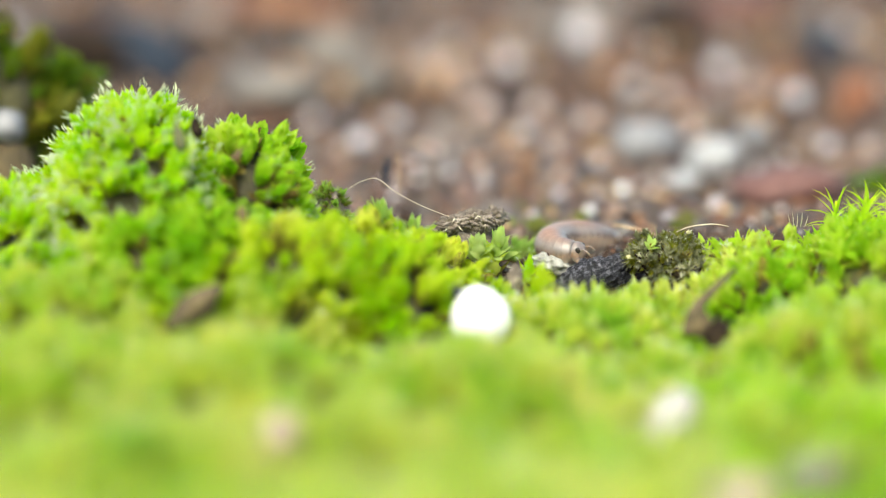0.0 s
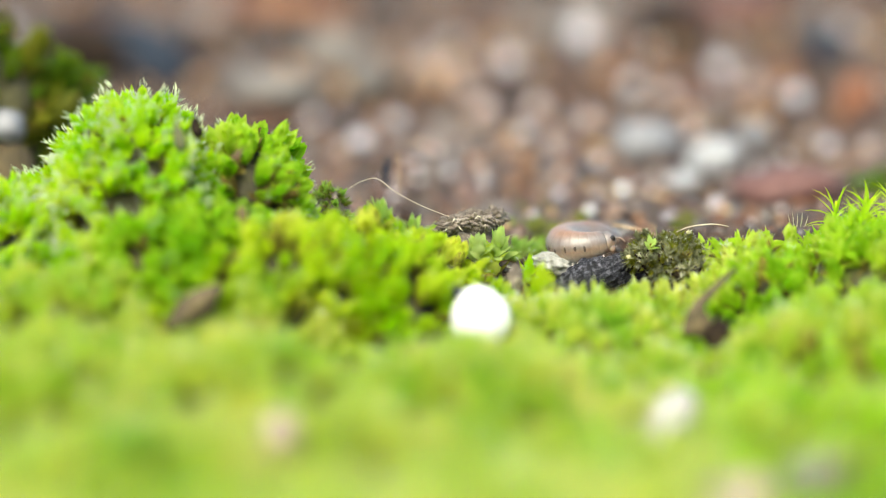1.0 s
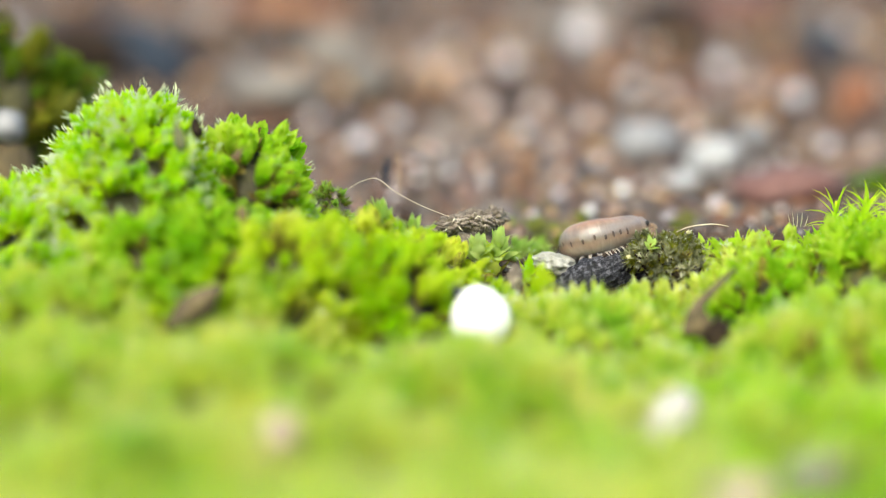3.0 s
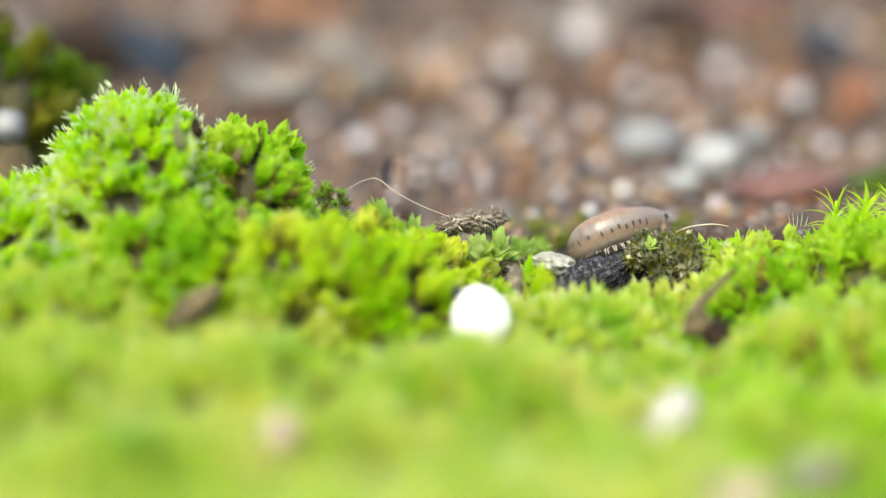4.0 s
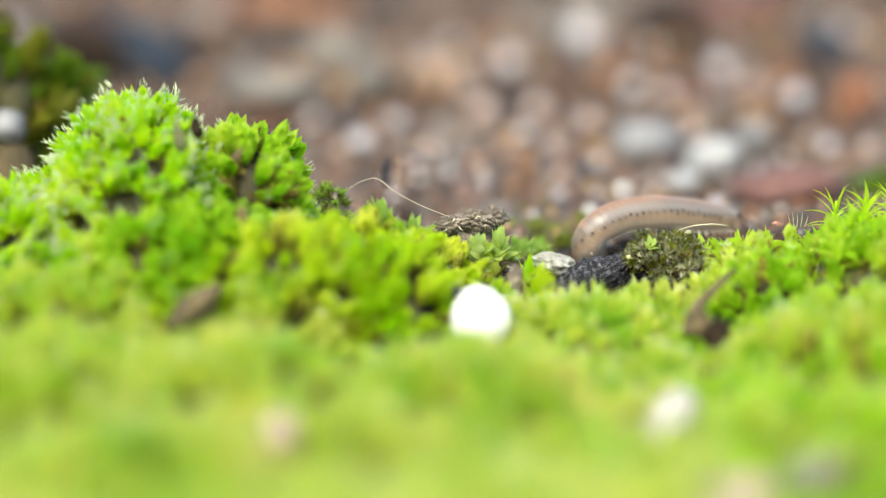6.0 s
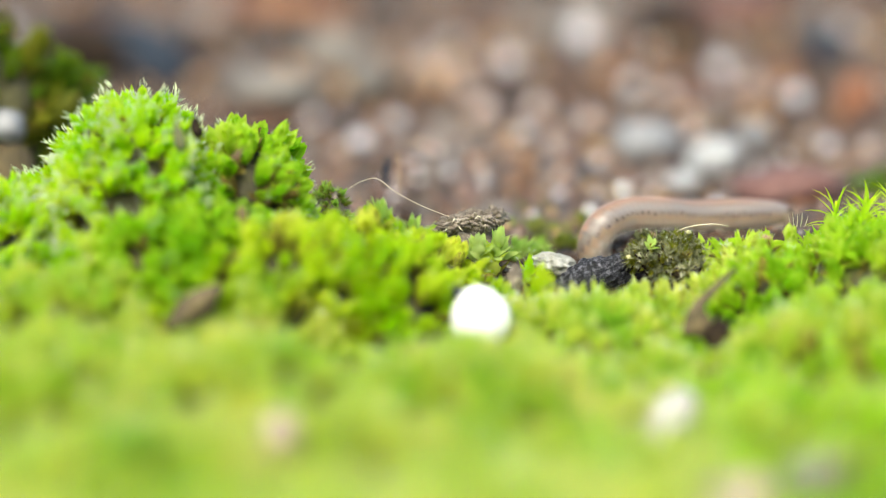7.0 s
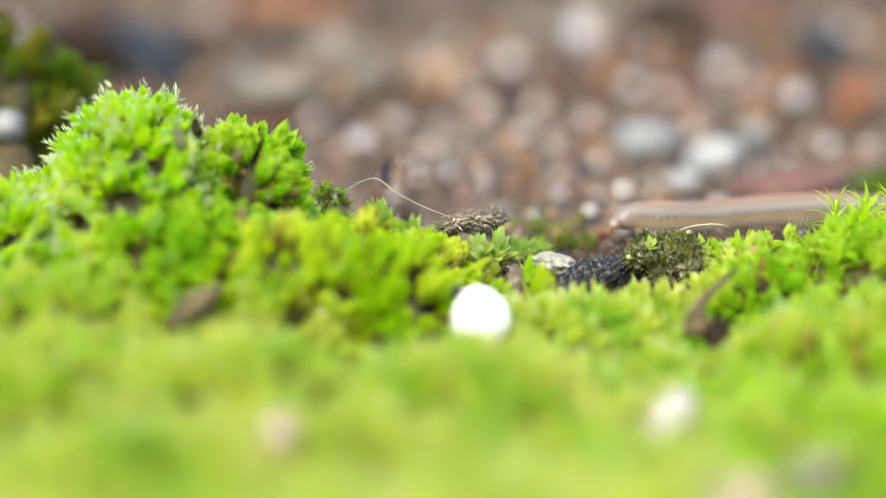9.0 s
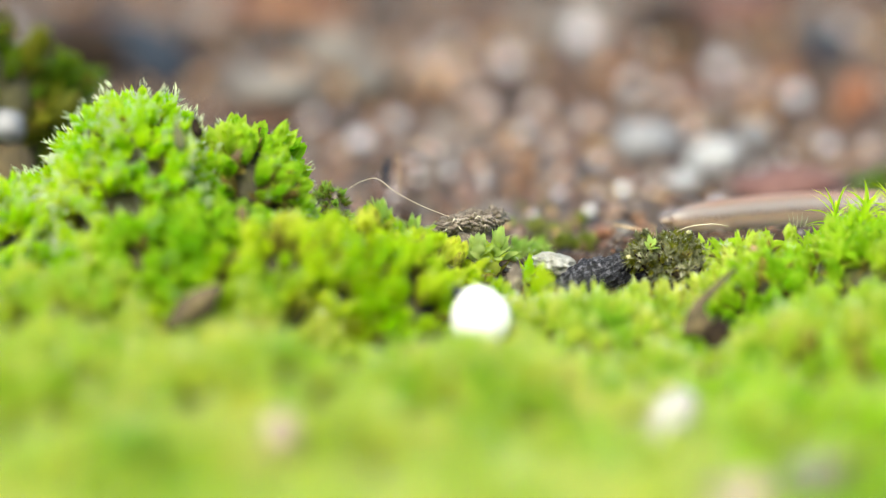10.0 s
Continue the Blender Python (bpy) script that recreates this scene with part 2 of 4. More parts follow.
def bm_mesh(name, bm, mat, smooth=True):
    bmesh.ops.scale(bm, vec=(MM, MM, MM), verts=bm.verts)
    me = bpy.data.meshes.new(name)
    bm.to_mesh(me)
    bm.free()
    for m in (mat if isinstance(mat, (list, tuple)) else [mat]):
        me.materials.append(m)
    me.polygons.foreach_set("use_smooth", np.full(len(me.polygons), smooth))
    return me


def tube(points, radii, sides=8):
    """Vertices and triangles of a tapered tube along points (mm)."""
    pts = [Vector(p) for p in points]
    vs, ts = [], []
    for i, p in enumerate(pts):
        t = (pts[min(i + 1, len(pts) - 1)] - pts[max(i - 1, 0)]).normalized()
        a = t.cross(Vector((0.13, 0.31, 0.94))).normalized()
        b = t.cross(a)
        for k in range(sides):
            w = 2 * math.pi * k / sides
            vs.append(p + float(radii[i]) * (a * math.cos(w) + b * math.sin(w)))
    for i in range(len(pts) - 1):
        for k in range(sides):
            a, b = i * sides + k, i * sides + (k + 1) % sides
            c, d = a + sides, b + sides
            ts += [(a, b, d), (a, d, c)]
    n = len(vs)
    vs += [pts[0], pts[-1]]
    last = (len(pts) - 1) * sides
    for k in range(sides):
        ts += [(n, (k + 1) % sides, k), (n + 1, last + k, last + (k + 1) % sides)]
    return np.array([tuple(v) for v in vs]), np.array(ts)


# ---- the lie of the land ----
# moss cushions: centre x, y, half widths, height of the canopy, steepness
MOUND = [(-17.2, -1.2, 4.9, 9.0, 9.2, 3.0), (-11.4, -0.6, 3.6, 6.5, 7.5, 3.2), (-8.9, 0.2, 1.7, 2.8, 5.7, 3.0),
         (-21.0, -0.5, 3.6, 5.5, 5.4, 2.6), (-25.5, -3.5, 7.0, 8.0, 4.6, 2.6), (-14.5, -7.3, 8.0, 6.0, 4.3, 2.5)]
BANK = [(-8.5, -9.5, 5.6, 5.0, 3.8, 3.0), (-3.4, -8.5, 4.2, 4.4, 2.4, 3.0), (-20.5, -13.0, 6.5, 6.0, 1.4, 2.4), (-27.0, -13.0, 7.0, 8.0, 1.8, 2.4), (-4.5, -4.5, 2.6, 2.6, 3.2, 2.6), (-2.2, -4.8, 2.4, 2.4, 2.8, 2.6), (-4.3, 4.2, 2.3, 1.6, 2.2, 2.4), (-1.6, 4.4, 1.7, 1.4, 1.6, 2.4), (0.4, -2.8, 2.4, 1.7, 1.9, 2.4)]
RIGHT = [(23.5, -3.0, 5.8, 7.5, 2.4, 2.8), (17.8, -3.8, 4.2, 6.0, 1.2, 2.8), (29.0, -4.0, 6.0, 9.0, 3.2, 2.6), (24.5, -12.0, 11.5, 10.0, 0.1, 2.2), (17.0, -1.2, 1.5, 2.6, 1.6, 2.8), (15.4, 0.2, 1.3, 1.5, 1.35, 2.8), (19.6, -1.2, 2.6, 3.2, 2.1, 2.6)]
FRONT = [(1.5, -24.0, 7.5, 7.0, -0.2, 2.2), (-11.0, -25.0, 8.5, 7.0, -0.1, 2.3), (-5.0, -36.0, 7.0, 6.0, -1.2, 2.2), (10.0, -39.0, 7.0, 6.0, -3.5, 2.2),
         (-14.0, -40.0, 8.0, 7.0, -0.8, 2.2), (19.0, -29.0, 9.0, 9.0, -2.6, 2.4), (8.0, -8.0, 6.0, 5.0, -0.9, 2.4), (-21.0, -23.0, 9.0, 10.0, -0.3, 2.4),
         (0.0, -48.0, 22.0, 12.0, -2.6, 2.0), (3.0, -0.2, 1.6, 1.6, 0.0, 2.6), (5.5, 5.6, 1.6, 1.2, -0.4, 2.6)]
SHOOT = 2.1


def wob(x, y, f, s):
    return np.sin(x * f + 1.3 * np.sin(y * f * 0.7 + s)) * np.cos(y * f * 1.1 + 0.8 * np.sin(x * f * 0.9 + 2 * s))


def soil_base(x, y):
    t = np.clip((4.0 - y) / 18.0, 0, 1)
    z = -1.6 - 3.9 * t * t * (3 - 2 * t)
    z = z + 0.22 * wob(x, y, 0.55, 1.0) + 0.12 * wob(x, y, 1.4, 2.0)
    # hollow in which the animal turns
    z = z - 2.0 * np.exp(-((x - 17.0) / 7.5) ** 2 - ((y - 10.3) / 2.0) ** 2)
    # low ridge under its further way
    z = np.maximum(z, -0.25 - 0.05 * np.abs(y - 6.5) ** 2 - 0.02 * np.maximum(13.0 - x, 0) ** 3)
    # the gravel climbs gently behind
    far = np.clip((y - 20.0) / 60.0, 0, 1)
    climb = np.clip((y - 24.0) / 76.0, 0, 1)
    return z + far * 0.9 * wob(x, y, 0.16, 3.0) + 6.0 * climb * climb * (3 - 2 * climb)


def cushion(x, y, c):
    cx, cy, rx, ry, top, p = c
    wx, wy = x + 0.5 * wob(x, y, 0.9, cx), y + 0.5 * wob(x, y, 0.8, cy)
    r = np.sqrt(((wx - cx) / rx) ** 2 + ((wy - cy) / ry) ** 2)
    return -7.0 + (top - SHOOT + 7.0) * (1 - np.clip(r, 0, 2) ** p) + 0.25 * wob(x, y, 1.1, top)


CUSHIONS = MOUND + BANK + RIGHT + FRONT


def moss_soil(x, y):
    return np.max([cushion(x, y, c) for c in CUSHIONS], axis=0)


def land(x, y):
    return np.maximum(soil_base(x, y), moss_soil(x, y))


def mossy(x, y):
    """Where moss grows: on the cushions and all over the foreground."""
    return (moss_soil(x, y) > soil_base(x, y) - 0.1) | (y < -2.6 + 0.8 * wob(x, y, 0.5, 4.0))


def make_ground():
    fine_x = np.arange(-44, 44.1, 0.5)
    fine_y = np.arange(-75, 150.1, 0.55)
    out = np.array([4, 10, 20, 40, 80, 160, 400, 1000, 3000, 8000, 20000, 60000.0])
    gx = np.concatenate([-44 - out[::-1], fine_x, 44 + out])
    gy = np.concatenate([-75 - out[::-1], fine_y, 150 + out])
    X, Y = np.meshgrid(gx, gy)
    inside = np.clip(1 - np.maximum(np.abs(X) - 60, 0) / 60, 0, 1) * np.clip(1 - np.maximum(np.abs(Y - 40) - 140, 0) / 60, 0, 1)
    Z = land(np.clip(X, -60, 60), np.clip(Y, -90, 170)) * inside - 2.0 * (1 - inside)
    nx, ny = len(gx), len(gy)
    verts = np.stack([X.ravel(), Y.ravel(), Z.ravel()], 1)
    i = np.arange(nx * ny).reshape(ny, nx)
    quads = np.stack([i[:-1, :-1], i[:-1, 1:], i[1:, 1:], i[1:, :-1]], -1).reshape(-1, 4)
    mid = verts[quads].mean(1)
    idx = mossy(mid[:, 0], mid[:, 1]) & (np.abs(mid[:, 0]) < 60) & (mid[:, 1] > -90)
    me = mesh_np("ground", verts, quads, [soil_mat, peat_mat], idx.astype(int))
    return tagged(new("ground", me), "brown gritty soil with dark peat under the moss", "ground", kind="structure")


make_ground()


# ---- moss ----
def leaf_shape(length, width, lean, curl, awn, keel=0.35, wave=0.0):
    """A pointed keeled leaf that starts at the origin and leans from the stem: verts, tris, material slot."""
    us = (0.0, 0.28, 0.55, 0.8, 1.0)
    ws = (0.45, 0.95, 1.0, 0.6, 0.13)
    vs, r, z, a, prev = [], 0.0, 0.0, lean, 0.0
    for u, k in zip(us, ws):
        step = (u - prev) * length
        a = lean + curl * u
        r, z, prev = r + step * math.sin(a), z + step * math.cos(a), u
        h = k * width / 2
        lift = keel * h
        nx, nz = -math.cos(a), math.sin(a)
        vs += [(r + nx * lift, -h, z + nz * lift + wave * h), (r, 0, z), (r + nx * lift, h, z + nz * lift - wave * h)]
    ts, mi = [], []
    for i in range(4):
        for j in range(2):
            p = i * 3 + j
            ts += [(p, p + 1, p + 4), (p, p + 4, p + 3)]
            mi += [0, 0]
    if awn > 0:
        vs.append((r + awn * math.sin(a + 0.15), 0, z + awn * math.cos(a + 0.15)))
        ts += [(12, 13, 15), (13, 14, 15)]
        mi += [2, 2]
    return np.array(vs), np.array(ts), np.array(mi)


def shoot_shape(rng, leaves, length, width, height, awn, old=0.25, lean=(0.25, 1.25), curl=(0.1, 0.5)):
    """One moss shoot: leaves set in a spiral round a short stem."""
    V, T, M, n = [], [], [], 0
    for j in range(leaves):
        h = (j + 0.5) / leaves
        le = length * rng.uniform(0.8, 1.15) * (0.75 + 0.45 * math.sin(math.pi * min(h * 1.15, 1)))
        a = lean[1] + (lean[0] - lean[1]) * h ** 0.8 + rng.uniform(-0.15, 0.15)
        v, t, m = leaf_shape(le, width * rng.uniform(0.8, 1.2), a, rng.uniform(*curl), awn * rng.uniform(0.4, 1.3) * (h > 0.35), wave=rng.uniform(-0.3, 0.3))
        az = j * 2.39996 + rng.uniform(-0.3, 0.3)
        c, s = math.cos(az), math.sin(az)
        v = v @ np.array([[c, s, 0], [-s, c, 0], [0, 0, 1]])
        v[:, 2] += height * (0.15 + 0.75 * h)
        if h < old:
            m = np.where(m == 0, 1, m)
        V.append(v), T.append(t + n), M.append(m)
        n += len(v)
    sv, st = tube([(0, 0, -0.4), (0.03, 0, height * 0.5), (0, 0, height * 0.9)], [0.09, 0.08, 0.04], 5)
    V.append(sv), T.append(st + n), M.append(np.ones(len(st), int))
    return np.concatenate(V), np.concatenate(T), np.concatenate(M)


def cup_leaf(length, width, lean, curl, awn, cup=1.1, wave=0.0):
    """A broad, pointed leaf, hollowed towards the stem: verts, tris, material slot."""
    us = (0.0, 0.25, 0.52, 0.78, 1.0)
    ws = (0.5, 0.92, 1.0, 0.64, 0.05)
    cols = (-1.0, -0.5, 0.0, 0.5, 1.0)
    vs, r, z, prev = [], 0.0, 0.0, 0.0
    for u, k in zip(us, ws):
        a = lean + curl * u
        step = (u - prev) * length
        r, z, prev = r + step * math.sin(a), z + step * math.cos(a), u
        h = k * width / 2
        for c in cols:
            lift = h * (1 - math.cos(c * cup)) / cup
            ripple = wave * h * math.sin(5.0 * u + 2.0 * c)
            vs.append((r - math.cos(a) * (lift + ripple), h * math.sin(c * cup) / cup, z + math.sin(a) * (lift + ripple)))
    ts, mi = [], []
    for i in range(4):
        for j in range(4):
            p = i * 5 + j
            ts += [(p, p + 1, p + 6), (p, p + 6, p + 5)]
            mi += [0, 0]
    if awn > 0:
        a = lean + curl
        vs += [(r + 0.5 * awn * math.sin(a + 0.1), 0.012, z + 0.5 * awn * math.cos(a + 0.1)), (r + awn * math.sin(a + 0.5), 0.0, z + awn * math.cos(a + 0.5))]
        ts += [(21, 22, 25), (22, 23, 25), (23, 26, 25)]
        mi += [2, 2, 2]
    return np.array(vs), np.array(ts), np.array(mi)


def bud_shape(rng, leaves, length, width, height, awn, old=0.1, lean=(0.1, 1.05), curl=(-1.0, -0.5), cup=1.1, tips=0.42):
    """A moss shoot whose broad leaves close to a soft round bud."""
    V, T, M, n = [], [], [], 0
    for j in range(leaves):
        h = (j + 0.5) / leaves
        a = lean[1] + (lean[0] - lean[1]) * h ** 0.8 + rng.uniform(-0.12, 0.12)
        v, t, m = cup_leaf(length * rng.uniform(0.85, 1.15), width * rng.uniform(0.85, 1.15), a, rng.uniform(*curl) * (1.15 - 0.6 * h), awn * rng.uniform(0.4, 1.3) * (rng.uniform() < tips), cup * rng.uniform(0.8, 1.1), rng.uniform(-0.12, 0.12))
        az = j * 2.39996 + rng.uniform(-0.3, 0.3)
        c, q = math.cos(az), math.sin(az)
        v = v @ np.array([[c, q, 0], [-q, c, 0], [0, 0, 1]])
        v[:, 2] += height * (0.1 + 0.8 * h)
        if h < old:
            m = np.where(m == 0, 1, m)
        V.append(v), T.append(t + n), M.append(m)
        n += len(v)
    sv, st = tube([(0, 0, -0.6), (0.03, 0, height * 0.5), (0, 0, height * 0.9)], [0.1, 0.09, 0.05], 5)
    V.append(sv), T.append(st + n), M.append(np.ones(len(st), int))
    return np.concatenate(V), np.concatenate(T), np.concatenate(M)


rng = np.random.default_rng(7)
SHORT = [shoot_shape(rng, 28, 1.1, 0.54, 1.4, 0.34, 0.08, (0.0, 1.15), (-0.55, 0.0)) for _ in range(6)]
BROAD = [shoot_shape(rng, 24, 1.1, 0.68, 1.3, 0.12, 0.08, (0.05, 1.4), (-0.7, -0.1)) for _ in range(5)]
LONG = [shoot_shape(rng, 16, 1.6, 0.22, 1.1, 0.12, 0.15, lean=(0.05, 1.15), curl=(0.3, 1.0)) for _ in range(5)]
SOFT = [shoot_shape(rng, 16, 1.35, 0.64, 1.4, 0.16, 0.1, (0.05, 1.4), (-0.6, 0.1)) for _ in range(5)]
OLDISH = [shoot_shape(rng, 22, 1.15, 0.5, 1.2, 0.1, 0.75, (0.1, 1.4), (-0.6, 0.2)) for _ in range(3)]
HAIRY = [bud_shape(rng, 22, 1.1, 0.62, 1.1, 0.55, 0.05, (0.0, 1.15), (-0.75, -0.25), 1.0, 0.62) for _ in range(6)]
BUD = [bud_shape(rng, 19, 1.2, 0.95, 0.9, 0.16, 0.06, (0.0, 1.2), (-1.2, -0.7)) for _ in range(6)]
OPEN = [bud_shape(rng, 22, 1.2, 0.6, 1.0, 0.3, 0.1, (0.0, 1.25), (-0.9, -0.3), 1.0) for _ in range(5)]
WILTED = [bud_shape(rng, 13, 1.2, 0.7, 0.9, 0.1, 0.8, (0.1, 1.4), (-0.8, 0.3)) for _ in range(3)]
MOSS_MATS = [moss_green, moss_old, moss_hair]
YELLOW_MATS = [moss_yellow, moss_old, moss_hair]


def surface_frame(x, y, lift=0.5):
    e = 0.25
    dx = (land(x + e, y) - land(x - e, y)) / (2 * e)
    dy = (land(x, y + e) - land(x, y - e)) / (2 * e)
    n = np.stack([-dx, -dy, np.ones_like(dx)], -1)
    steep = np.linalg.norm(n, axis=-1)
    n /= steep[:, None]
    n = n * (1 - lift) + np.array([0, 0, lift])
    return n / np.linalg.norm(n, axis=-1)[:, None], steep


def frame_from(n, spin):
    ref = np.array([math.cos(spin), math.sin(spin), 0.0])
    x = ref - n * ref.dot(n)
    x /= np.linalg.norm(x)
    return np.stack([x, np.cross(n, x), n], 1)


def scatter(rng, x0, x1, y0, y1, gap, keep):
    """Evenly uneven places where keep(x, y) holds; steep ground gets more."""
    gx, gy = np.meshgrid(np.arange(x0, x1, gap), np.arange(y0, y1, gap * 0.8))
    x = gx.ravel() + rng.uniform(-0.5, 0.5, gx.size) * gap
    y = gy.ravel() + rng.uniform(-0.4, 0.4, gx.size) * gap
    k = keep(x, y)
    x, y = x[k], y[k]
    _, steep = surface_frame(x, y)
    more = np.clip(1.6 * steep - 0.9, 0.0, 4.2)
    times = np.floor(more + rng.uniform(0, 1, len(x))).astype(int)
    times = np.maximum(times, 1)
    x, y = np.repeat(x, times), np.repeat(y, times)
    return x + rng.uniform(-0.3, 0.3, len(x)) * gap * (times.repeat(times) > 1), y + rng.uniform(-0.3, 0.3, len(x)) * gap * (times.repeat(times) > 1)


def owner(x, y):
    """Number of the highest cushion at each place."""
    return np.argmax([cushion(x, y, c) for c in CUSHIONS], axis=0)


# stones and chips that lie bare among the moss: x, y, reach
BARE = [(-13.7, -3.0, 0.8), (-11.0, -5.5, 0.7), (-14.4, -4.4, 0.5), (-6.2, -13.2, 0.5), (-9.0, -2.2, 0.6), (1.4, -10.4, 2.75), (11.5, -28.0, 3.0), (-7.7, -37.0, 2.1), (-13.2, -14.4, 1.15), (8.2, -2.2, 3.0), (11.8, -1.8, 2.3), (14.0, -1.3, 1.5), (14.5, -11.5, 0.8), (4.0, -3.6, 0.7), (-1.2, -6.5, 1.0), (-6.5, 0.8, 1.0), (5.5, -33.0, 1.6), (13.5, -45.0, 2.2), (17.1, -43.0, 2.4)]


def growing(x, y):
    ok = mossy(x, y)
    for bx, by, r in BARE:
        ok &= ((x - bx) / r) ** 2 + ((y - by) / (r * 1.15)) ** 2 > 1
    return ok


rng = np.random.default_rng(25)
MX, MY = scatter(rng, -31, 31, -13.0, 8.0, 0.82, growing)
FX, FY = scatter(rng, -30, 30, -66, -13.0, 1.05, lambda x, y: growing(x, y) & (np.abs(x) < 31 + 0.12 * (y + 9.5)))


def plant_parts(name, label, xs, ys, shapes, base, limit=300, mats=MOSS_MATS, other=None):
    """A cushion whose shoots are parts of their own; returns how many were planted."""
    meshes = [mesh_np("moss_shoot", v, t, mats, m) for v, t, m in shapes]
    long_meshes = [mesh_np("moss_shoot", v, t, mats, m) for v, t, m in other or ()]
    z = land(xs, ys)
    n, _ = surface_frame(xs, ys, 0.12)
    top = empty(name, base[0], base[1], float(land(np.array([base[0]]), np.array([base[1]]))[0]), label=label, category="moss")
    off = np.array([base[0], base[1], top.location.z / MM])
    for i in range(min(limit, len(xs))):
        q = n[i] + rng.normal(0, 0.22, 3)
        q /= np.linalg.norm(q)
        R = frame_from(q, rng.uniform(0, 6.28)) * rng.uniform(0.75, 1.25)
        m = Matrix([list(R[k]) + [0] for k in range(3)] + [[0, 0, 0, 1]])
        m.translation = Vector((xs[i] - off[0], ys[i] - off[1], z[i] - off[2])) * MM
        kinds = long_meshes if other and xs[i] > 21.0 + 0.8 * math.sin(ys[i]) and i % 3 == 0 else meshes
        part("moss_shoot", kinds[int(rng.integers(len(kinds)))], top, at=m)
    return top


def plant_stuff(name, label, xs, ys, pick, size=(0.8, 1.3), lift=0.45, mats=None):
    z = land(xs, ys)
    n, _ = surface_frame(xs, ys, lift)
    V, T, M, count = [], [], [], 0
    for i in range(len(xs)):
        v, t, m = pick(xs[i], ys[i])
        q = n[i] + rng.normal(0, 0.18, 3)
        q /= np.linalg.norm(q)
        R = frame_from(q, rng.uniform(0, 6.28)) * rng.uniform(*size)
        V.append(v @ R.T + np.array([xs[i], ys[i], z[i]]))
        T.append(t + count)
        M.append(m)
        count += len(v)
    me = mesh_np(name, np.concatenate(V), np.concatenate(T), mats or MOSS_MATS, np.concatenate(M))
    return tagged(new(name, me), label, "moss" if label else "", kind="stuff")


def any_of(shapes):
    return lambda x, y: shapes[int(rng.integers(len(shapes)))]


own = owner(MX, MY)
nm, nb, nr = len(MOUND), len(BANK), len(RIGHT)
knoll = np.isin(own, (1, 2, 5))
sel = {"mound": (own < nm) & ~knoll, "knoll": knoll, "bank": (own >= nm) & (own < nm + nb), "right": (own >= nm + nb) & (own < nm + nb + nr), "front": own >= nm + nb + nr}
rest_x, rest_y = [MX[sel["front"]]], [MY[sel["front"]]]
for key, name, label, shapes, base, order in (
        ("mound", "moss_mound", "tall bright green moss mound with silvery leaf tips", HAIRY + HAIRY + HAIRY + BUD[:3] + OPEN[:2], (-17.0, 0.0), lambda x, y: np.abs(y + 1.0)),
        ("knoll", "moss_knoll", "green moss knoll of round buds with brown gaps", BUD + BUD + BUD + HAIRY[:3] + OPEN[:2] + WILTED[:2], (-11.0, 0.0), lambda x, y: np.abs(y + 1.0)),
        ("bank", "moss_bank", "low cushion of round-leaved bright green moss", BUD + BUD + OPEN[:4] + WILTED[:2], (-6.0, -5.0), lambda x, y: np.abs(x + 5) + np.abs(y + 5)),
        ("right", "moss_cushion", "yellow-green feathery moss cushion beside the black crumb", OPEN + BUD + OPEN[:2] + WILTED[:1], (20.0, -2.0), lambda x, y: np.abs(y - 0.5))):
    x, y = MX[sel[key]], MY[sel[key]]
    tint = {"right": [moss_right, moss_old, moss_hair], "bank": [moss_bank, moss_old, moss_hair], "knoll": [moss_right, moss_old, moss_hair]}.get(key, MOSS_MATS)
    if key == "right":
        thin = (rng.uniform(0, 1, len(x)) < 0.66) | (x < 18.5)
        x, y = x[thin], y[thin]
    o = np.argsort(order(x, y))
    top = plant_parts(name, label, x[o][:300], y[o][:300], shapes, base, 300, tint, LONG if key == "right" else None)
    if len(x) > 300:
        more = plant_stuff("moss_shoots", "", x[o][300:], y[o][300:], any_of(shapes), (0.75, 1.25), 0.12, tint)
        more.parent = top
        more.matrix_parent_inverse = Matrix.Translation(-top.location)
CX, CY = np.concatenate(rest_x + [FX]), np.concatenate(rest_y + [FY])
dull = (CX > 13.0 + 1.5 * wob(CX, CY, 0.5, 6.0)) & (CY < -16.0)
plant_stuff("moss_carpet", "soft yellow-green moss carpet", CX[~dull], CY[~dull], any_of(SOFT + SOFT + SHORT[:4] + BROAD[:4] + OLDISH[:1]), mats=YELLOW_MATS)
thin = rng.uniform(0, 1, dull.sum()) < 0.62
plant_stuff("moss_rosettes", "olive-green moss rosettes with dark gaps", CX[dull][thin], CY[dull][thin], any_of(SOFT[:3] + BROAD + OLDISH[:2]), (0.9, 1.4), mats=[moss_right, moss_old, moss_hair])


# ---- background gravel and crumbs ----
rng = np.random.default_rng(21)


